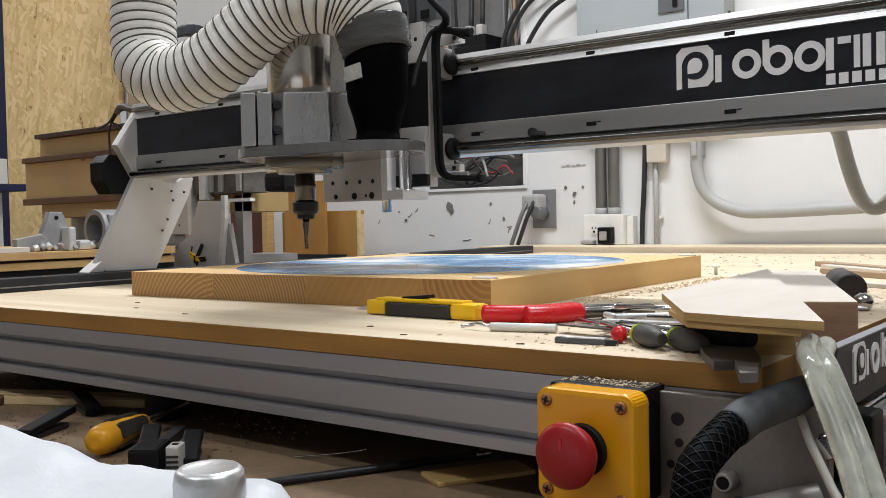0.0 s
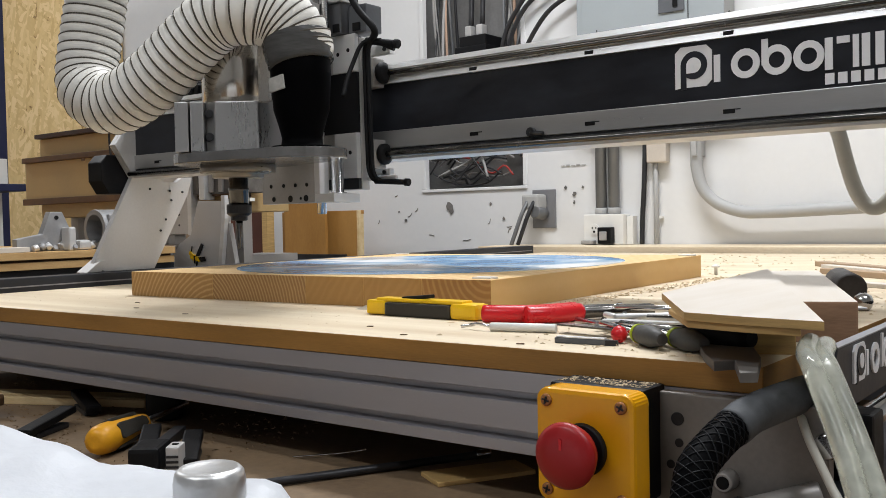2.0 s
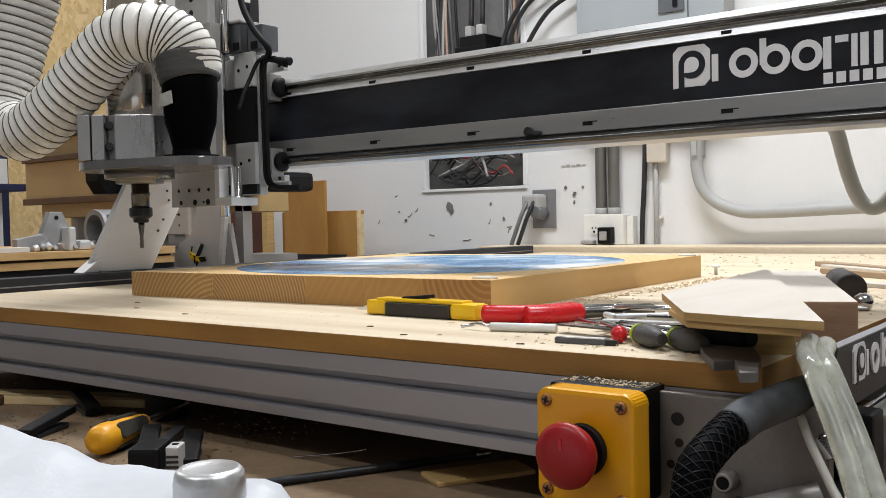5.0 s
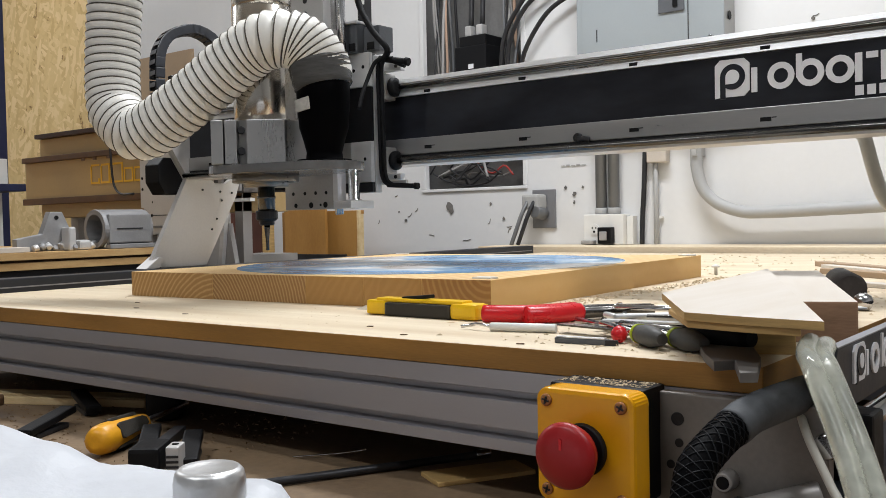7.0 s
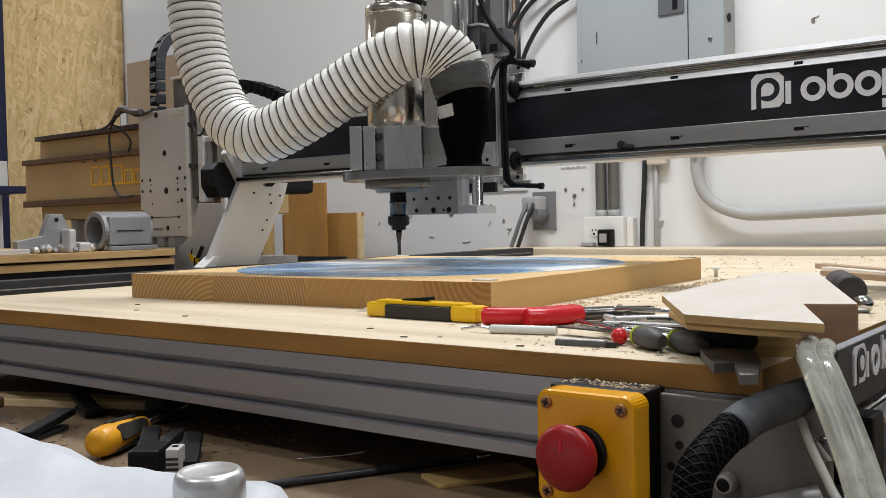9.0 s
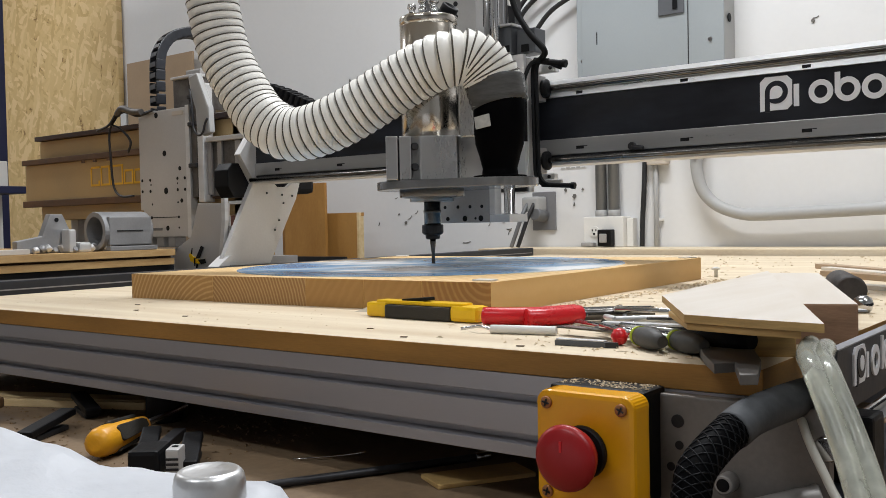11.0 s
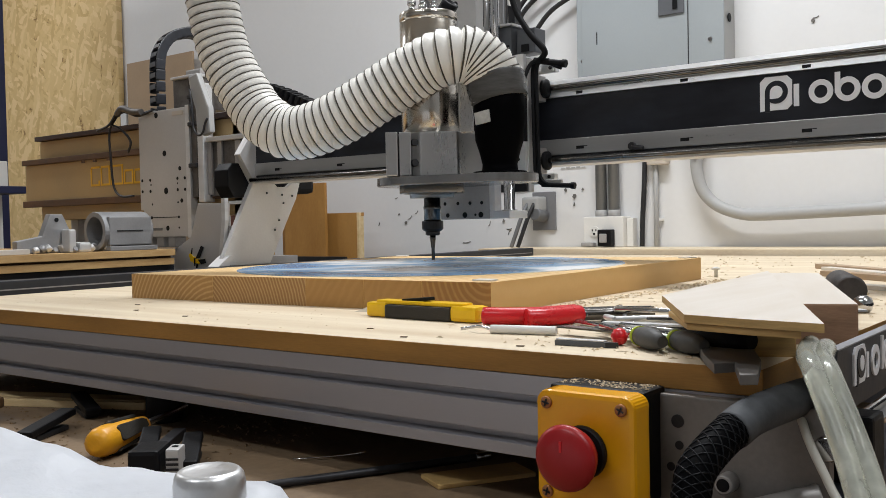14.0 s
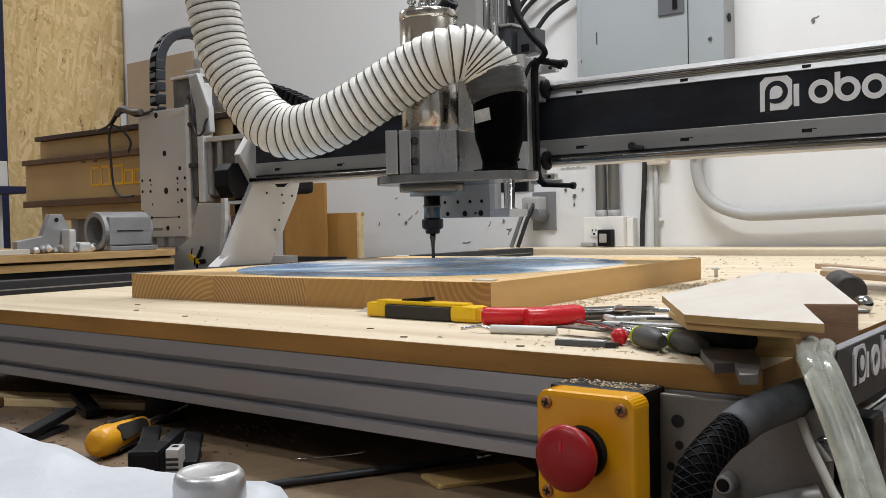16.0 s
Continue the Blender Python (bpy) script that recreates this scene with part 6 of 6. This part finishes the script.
    single("chrome_knob", lathe(bmesh.new(), [(0.005, 0), (0.008, 0.003), (0.0098, 0.009), (0.008, 0.0148), (0.003, 0.0178)], 18), STEEL, "round chromed knob beside the timber", "knob", m=pose(-0.237, 0.392, 0.0))
    single("small_offcut", B(-0.02, 0.02, -0.012, 0.012, 0, 0.012, bev=0.002), WOOD_DARK, "small reddish wood chip beside the timber", "offcut", m=pose(-0.214, 0.16, 0, 0, 0, 40))
    for k, (x, y, L, a) in enumerate(((-0.475, 1.14, 0.2, -48), (-0.43, 0.97, 0.2, -40), (-0.36, 0.74, 0.16, -30), (-0.50, 1.19, 0.24, -46))):
        single("wood_stick", B(0, L, -0.012, 0.012, 0, 0.006 + 0.003 * (k % 2), bev=0.001), (PLY_FACE, CARDBOARD)[k % 2], "pale wooden stick lying on the board", "stick", "wooden sticks", m=pose(x, y, 0, 0, 0, a))
    for x, y in ((-0.58, 0.885), (-0.432, 1.42)):
        single("hold_down_screw", lathe(bmesh.new(), [(0.003, 0), (0.003, 0.012), (0.007, 0.0125), (0.007, 0.015), (0.002, 0.017)], 12), OUTLET, "small white screw standing in the board", "screw", "hold-down screws", m=pose(x, y, 0))
    for x, y in ((-0.86, 0.05), (-0.59, 0.055), (-0.52, 0.02), (-1.05, 0.12), (-0.40, 0.0185), (-0.98, 0.07)):
        single("screw_pocket", B(-0.003, 0.003, -0.0015, 0.0015, 0.0003, 0.0009), RUSTY, "dark screw head sunk in the board", "screw", "sunk screws", m=pose(x, y, 0, 0, 0, 20))


BLACK_RUBBER = mat("ribbed_black_grip", (0.03, 0.026, 0.02), 0.55, 0, 0.3, 30, 300, 0.1)
CALIPER = mat("dull_grey_steel", (0.20, 0.19, 0.18), 0.5, 0.5, 0.2, 30, 300, 0.04)
table_clutter()


def chips():
    """Sawdust crumbs, curls and splinters over the board and the bench, as one loose scatter."""
    rng = random.Random(5)
    bm = bmesh.new()
    def crumb(x, y, z, s, h):
        a = rng.uniform(0, math.pi)
        c, d = math.cos(a), math.sin(a)
        l, w = s * rng.uniform(0.8, 3.2), s * rng.uniform(0.3, 0.7)
        base = [bm.verts.new((x + c * u - d * v, y + d * u + c * v, z)) for u, v in ((-l, -w), (l, -w * 0.6), (l * 0.7, w), (-l * 0.8, w * 0.8))]
        top = bm.verts.new((x + rng.uniform(-s, s) * 0.4, y + rng.uniform(-s, s) * 0.4, z + h))
        for i in range(4):
            bm.faces.new((base[i], base[(i + 1) % 4], top))
    for _ in range(700):
        x, y = -0.22 - abs(rng.gauss(0, 0.13)), rng.uniform(0.01, 0.75)
        if x > -1.38:
            fx, fy = (x + 0.5621), (y - 0.2143)
            if fx < 0.02 and fy > -0.02:
                continue
            crumb(x, y, 0.0002, rng.uniform(0.0006, 0.002), rng.uniform(0.0004, 0.0016))
    for _ in range(420):
        crumb(rng.uniform(-0.556, -0.52), rng.uniform(0.22, 0.84), 0.0002, rng.uniform(0.0008, 0.0024), rng.uniform(0.0006, 0.0022))
    for _ in range(500):
        crumb(rng.uniform(-1.35, -0.25), rng.uniform(0.85, 1.7), 0.0002, rng.uniform(0.001, 0.0032), rng.uniform(0.0006, 0.0025))
    for _ in range(160):
        crumb(rng.uniform(-1.38, -0.6), rng.uniform(0.005, 0.2), 0.0002, rng.uniform(0.0003, 0.0009), rng.uniform(0.0002, 0.0006))
    for _ in range(220):
        crumb(rng.uniform(-0.338, -0.272), rng.uniform(-0.03, -0.008), -0.0153, rng.uniform(0.0003, 0.0009), rng.uniform(0.0003, 0.0009))
    single("sawdust_chips", bm, DUST, "pale sawdust and splinters scattered over the board", "sawdust", kind="stuff")
    bm = bmesh.new()
    for _ in range(1500):
        crumb(rng.uniform(-1.6, -0.7), rng.uniform(-0.15, 0.3), BENCH_Z + 0.0002, rng.uniform(0.0004, 0.0016), rng.uniform(0.0004, 0.002))
    single("bench_debris", bm, DEBRIS, "dark grit and shavings scattered on the bench", "debris", kind="stuff")


DEBRIS = mat("dark_shavings", (0.20, 0.13, 0.07), 0.9, 0, 0.5, 60, 400, 0.1)
chips()


# ---- hoses and tubes at the corner of the machine ----
def corner_hoses():
    pts = [(-0.1985, -0.14, -0.075), (-0.199, -0.13, -0.052), (-0.2, -0.118, -0.038), (-0.1975, -0.091, -0.0275), (-0.191, -0.059, -0.0185), (-0.182, -0.015, -0.0155), (-0.174, 0.042, -0.016)]
    th = thing("black_hose", "thick black braided hose curving down past the corner plate", "hose")
    part("braid", tube(bmesh.new(), pts[:4] + [(-0.194, -0.072, -0.022)], 0.0102, 16, 60), BLACK_MATTE, th)
    line = curve_points(pts[:4] + [(-0.194, -0.072, -0.022)], 90)
    strands = bmesh.new()
    for turn in (1, -1):
        for k in range(7):
            coil = []
            for i, c in enumerate(line):
                d = (line[min(i + 1, 89)] - line[max(i - 1, 0)]).normalized()
                u = (Vector((0.8, 0.6, 0.0)) - d * d.dot(Vector((0.8, 0.6, 0.0)))).normalized()
                a = 2 * math.pi * (k / 7 + turn * i / 40)
                coil.append(c + 0.0103 * (u * math.cos(a) + d.cross(u) * math.sin(a)))
            tube(strands, coil[::2], 0.0005, 5, 90)
    part("braid_mesh", strands, BRAID, th, "dusty woven outer mesh")["kind"] = "stuff"
    part("sleeve", tube(bmesh.new(), [(-0.1955, -0.078, -0.0238), (-0.191, -0.059, -0.0185), (-0.182, -0.015, -0.0155), (-0.174, 0.05, -0.016)], 0.0114, 16, 20), SLEEVE, th, "smooth grey-black sleeve")
    part("tail", tube(bmesh.new(), [(-0.1985, -0.139, -0.07), (-0.198, -0.145, -0.095), (-0.194, -0.15, BENCH_Z + 0.011)], 0.0106, 14, 12), RUBBER, th)
    line = [(-0.095, -0.15, BENCH_Z + 0.0095), (-0.101, -0.142, -0.06), (-0.108, -0.133, -0.043), (-0.123, -0.106, -0.021), (-0.137, -0.090, 0.002), (-0.147, -0.075, 0.0145), (-0.156, -0.055, 0.0195), (-0.164, -0.02, 0.0205), (-0.178, 0.03, 0.012), (-0.19, 0.07, 0.009)]
    th = thing("clear_tube", "pair of clear vinyl tubes looping down over the side rail", "tube")
    for k, off in enumerate((-0.0045, 0.0047)):
        part("tube", tube(bmesh.new(), [(x + 0.79 * off, y + 0.61 * off, max(z - 0.002 * k, BENCH_Z + 0.0065)) for x, y, z in line], 0.006, 16, 60), CLEAR, th)
    single("thin_clear_line", tube(bmesh.new(), [(-0.187, 0.009, -0.014), (-0.171, -0.02, -0.035), (-0.155, -0.03, -0.061), (-0.147, -0.035, -0.075), (-0.14, -0.04, BENCH_Z + 0.004)], 0.0027, 10, 24), PALE_TUBE, "thin pale plastic line hanging below the rail", "tube")
    single("air_fitting", rod(bmesh.new(), (-0.205, -0.03, -0.085), (-0.165, -0.012, -0.072), 0.0075, 14), CASTING_DARK, "short steel pipe fitting below the corner", "fitting")
    single("air_coupler", rod(bmesh.new(), (-0.225, -0.04, -0.095), (-0.204, -0.03, -0.085), 0.0105, 8), DARK_STEEL, "dark hexagonal pipe coupling", "fitting")


BRAID = mat("dusty_braid_yarn", (0.008, 0.0085, 0.01), 0.5, 0, 0.6, 120, 400, 0.1, spec=0.12)
SLEEVE = mat("dusty_black_sleeve", (0.085, 0.09, 0.097), 0.65, 0, 0.35, 60, 200, 0.08, spec=0.3)
corner_hoses()


# ---- bench clutter ----
def bench_clutter():
    z = BENCH_Z
    M = Matrix.Translation((-0.797, -0.104, z + 0.0163)) @ Matrix.Rotation(math.atan2(0.125, -0.062), 4, "Z") @ Matrix.Scale(0.78, 4)
    th = thing("screwdriver", "fat orange-yellow screwdriver handle with black grip panels", "screwdriver", m=M)
    A = Matrix.Rotation(radians(90), 4, "Y")
    part("handle", lathe(bmesh.new(), [(0.008, -0.002), (0.015, 0.001), (0.0185, 0.01), (0.0195, 0.03), (0.0175, 0.06), (0.0135, 0.095), (0.011, 0.115)], 12, A), ORANGE, th)
    for k in range(4):
        a = radians(45 + 90 * k + 20)
        bm = bmesh.new()
        prism(bm, [(0.028, -0.0085), (0.034, -0.0105), (0.09, -0.008), (0.1, -0.004), (0.1, 0.004), (0.09, 0.008), (0.034, 0.0105), (0.028, 0.0085)], 0.0165, 0.0212, bev=0.0012, m=Matrix.Rotation(a, 4, "X") @ Matrix.Rotation(radians(2.5), 4, "Y"))
        part("grip_panel", bm, BLACK_RUBBER, th)
    part("shank", rod(bmesh.new(), (0.113, 0, 0), (0.24, 0, 0), 0.004, 10), STEEL, th)
    for k, (x, y, a) in enumerate(((-0.93, -0.095, 118), (-0.985, 0.01, 160), (-0.745, -0.085, 140), (-0.69, -0.08, 138))):
        th = thing("black_clip", "small black plastic spring clip on the bench", "clip", "black clips", m=pose(x, y, z, 0, 0, a))
        part("arm", B(-0.01, 0.075, -0.009, 0.009, 0.006, 0.014, bev=0.002, m=pose(0, 0, 0, 0, -6, 0)), BLACK, th)
        part("arm", B(0.0, 0.06, -0.008, 0.008, 0.0, 0.006, bev=0.002), DARK_STEEL, th)
    th = thing("bar_clamp", "small steel bar clamp with black jaw and bright block", "clamp", m=pose(-0.715, -0.105, z, 0, 0, 128))
    part("bar", B(-0.005, 0.11, -0.006, 0.006, 0.008, 0.018, bev=0.001), DARK_STEEL, th)
    part("jaw", B(-0.012, 0.03, -0.014, 0.014, 0.0, 0.024, bev=0.004), BLACK, th)
    bl = part("block", B(-0.02, 0.002, -0.034, -0.022, 0.0, 0.027, bev=0.002), ALU_PLATE, th)
    part("hole", rod(bmesh.new(), (-0.009, -0.028, 0.0265), (-0.009, -0.028, 0.0276), 0.003, 10), BLACK, bl)
    for k in range(4):
        part("tooth", B(-0.0215, -0.02, -0.0335, -0.0225, 0.004 + 0.0045 * k, 0.006 + 0.0045 * k), DARK_STEEL, bl)
    th = thing("pry_bar", "long thin black steel rod lying on the bench", "rod")
    part("shaft", rod(bmesh.new(), (-0.6, -0.1, z + 0.0042), (-0.497, 0.09, z + 0.0042), 0.0036, 10), DARK_STEEL, th)
    part("tip", rod(bmesh.new(), (-0.497, 0.09, z + 0.0042), (-0.49, 0.103, z + 0.0042), 0.0042, 10), STEEL, th)
    for k, (x, y, L, w, a) in enumerate(((-1.225, 0.0, 0.26, 0.03, 22), (-1.2, -0.03, 0.25, 0.008, 24), (-0.47, 0.0, 0.09, 0.04, 60))):
        single("bench_offcut", B(0, L, 0, w, 0, (0.006, 0.009, 0.004)[k], bev=0.001), PALE_PINE if k != 2 else PLY_EDGE, "pale wooden strip lying on the dusty bench", "offcut", "bench offcuts", m=pose(x, y, z, 0, 0, a))
    single("brown_clump", B(-0.03, 0.03, -0.008, 0.008, 0, 0.014, bev=0.004), RUSTY, "dark brown lump on the wooden strip", "lump", m=pose(-1.1, -0.062, z + 0.0125, 0, 0, 17))
    single("fine_wire_offcut", tube(bmesh.new(), [(-0.64, 0.0, z + 0.002), (-0.61, 0.03, z + 0.003), (-0.59, 0.045, z + 0.006)], 0.0008, 6, 10), STEEL, "thin bright wire offcut on the bench", "wire")
    single("yellow_strap", tube(bmesh.new(), [(-0.42, -0.06, z + 0.003), (-0.38, -0.05, z + 0.004), (-0.34, -0.055, z + 0.003)], 0.003, 6, 12), YELLOW, "yellow cord lying under the switch box", "cord")
    # crumpled film heap close to the lens
    rng = random.Random(9)
    nu, nv = 56, 30
    bm = bmesh.new()
    rows = []
    for j in range(nv + 1):
        v = j / nv
        row = []
        for i in range(nu + 1):
            u = i / nu
            back = Vector((-0.72, -0.43, 0)).lerp(Vector((-0.284, -0.288, 0)), u)
            p = back + Vector((0.28, -0.36, 0)).normalized() * (0.27 * (v - 0.06))
            top = 0.022 - 0.046 * u ** 1.3
            fold = 0.010 * noise.noise((p.x * 14, p.y * 14, 0.3)) + 0.005 * noise.noise((p.x * 37, p.y * 30, 1.7))
            lip = -0.10 * max(0.0, 1 - v / 0.14) ** 2 if v < 0.14 else 0.0
            side = -0.11 * max(0.0, (u - 0.9) / 0.1) ** 2
            zz = max(BENCH_Z + 0.001, top + fold + lip + side - 0.03 * v)
            row.append(bm.verts.new((p.x, p.y, zz)))
        rows.append(row)
    for j in range(nv):
        for i in range(nu):
            bm.faces.new((rows[j][i], rows[j][i + 1], rows[j + 1][i + 1], rows[j + 1][i])).smooth = True
    # skirt down to the bench
    edge = [rows[0][i] for i in range(nu + 1)] + [rows[j][nu] for j in range(1, nv + 1)] + [rows[nv][i] for i in range(nu - 1, -1, -1)] + [rows[j][0] for j in range(nv - 1, 0, -1)]
    foot = [bm.verts.new((v.co.x, v.co.y, BENCH_Z)) for v in edge]
    n = len(edge)
    for i in range(n):
        bm.faces.new((edge[i], foot[i], foot[(i + 1) % n], edge[(i + 1) % n])).smooth = True
    single("plastic_film", bm, PAPER, "heap of crumpled white plastic film on the bench", "plastic film")
    th = thing("metal_bottle_cap", "round shiny metal cap standing beside the white film", "cap", m=pose(-0.3225, -0.346, 0))
    part("stem", rod(bmesh.new(), (0, 0, BENCH_Z), (0, 0, -0.03), 0.012, 20), ALU_CAP, th)
    part("cap", lathe(bmesh.new(), [(0.0142, -0.032), (0.0153, -0.03), (0.0153, -0.0105), (0.0145, -0.0065), (0.0125, -0.0045), (0.011, -0.0052), (0.002, -0.005)], 28), ALU_CAP, th)


ALU_CAP = mat("hazy_bright_metal", (0.62, 0.62, 0.62), 0.36, 0.85, 0.1, 40, 300, 0.05)
bench_clutter()


# ---- motion ----
def motions():
    walk(GANTRY, [(t, pose(0, y, 0)) for t, x, y, dz in TRAVEL])
    walk(CARRIAGE, [(t, pose(x, y, 0)) for t, x, y, dz in TRAVEL])
    walk(SPINDLE, [(t, pose(x, y, dz)) for t, x, y, dz in TRAVEL])
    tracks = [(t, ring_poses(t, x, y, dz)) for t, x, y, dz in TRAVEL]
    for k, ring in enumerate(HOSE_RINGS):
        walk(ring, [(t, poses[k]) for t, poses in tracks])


motions()
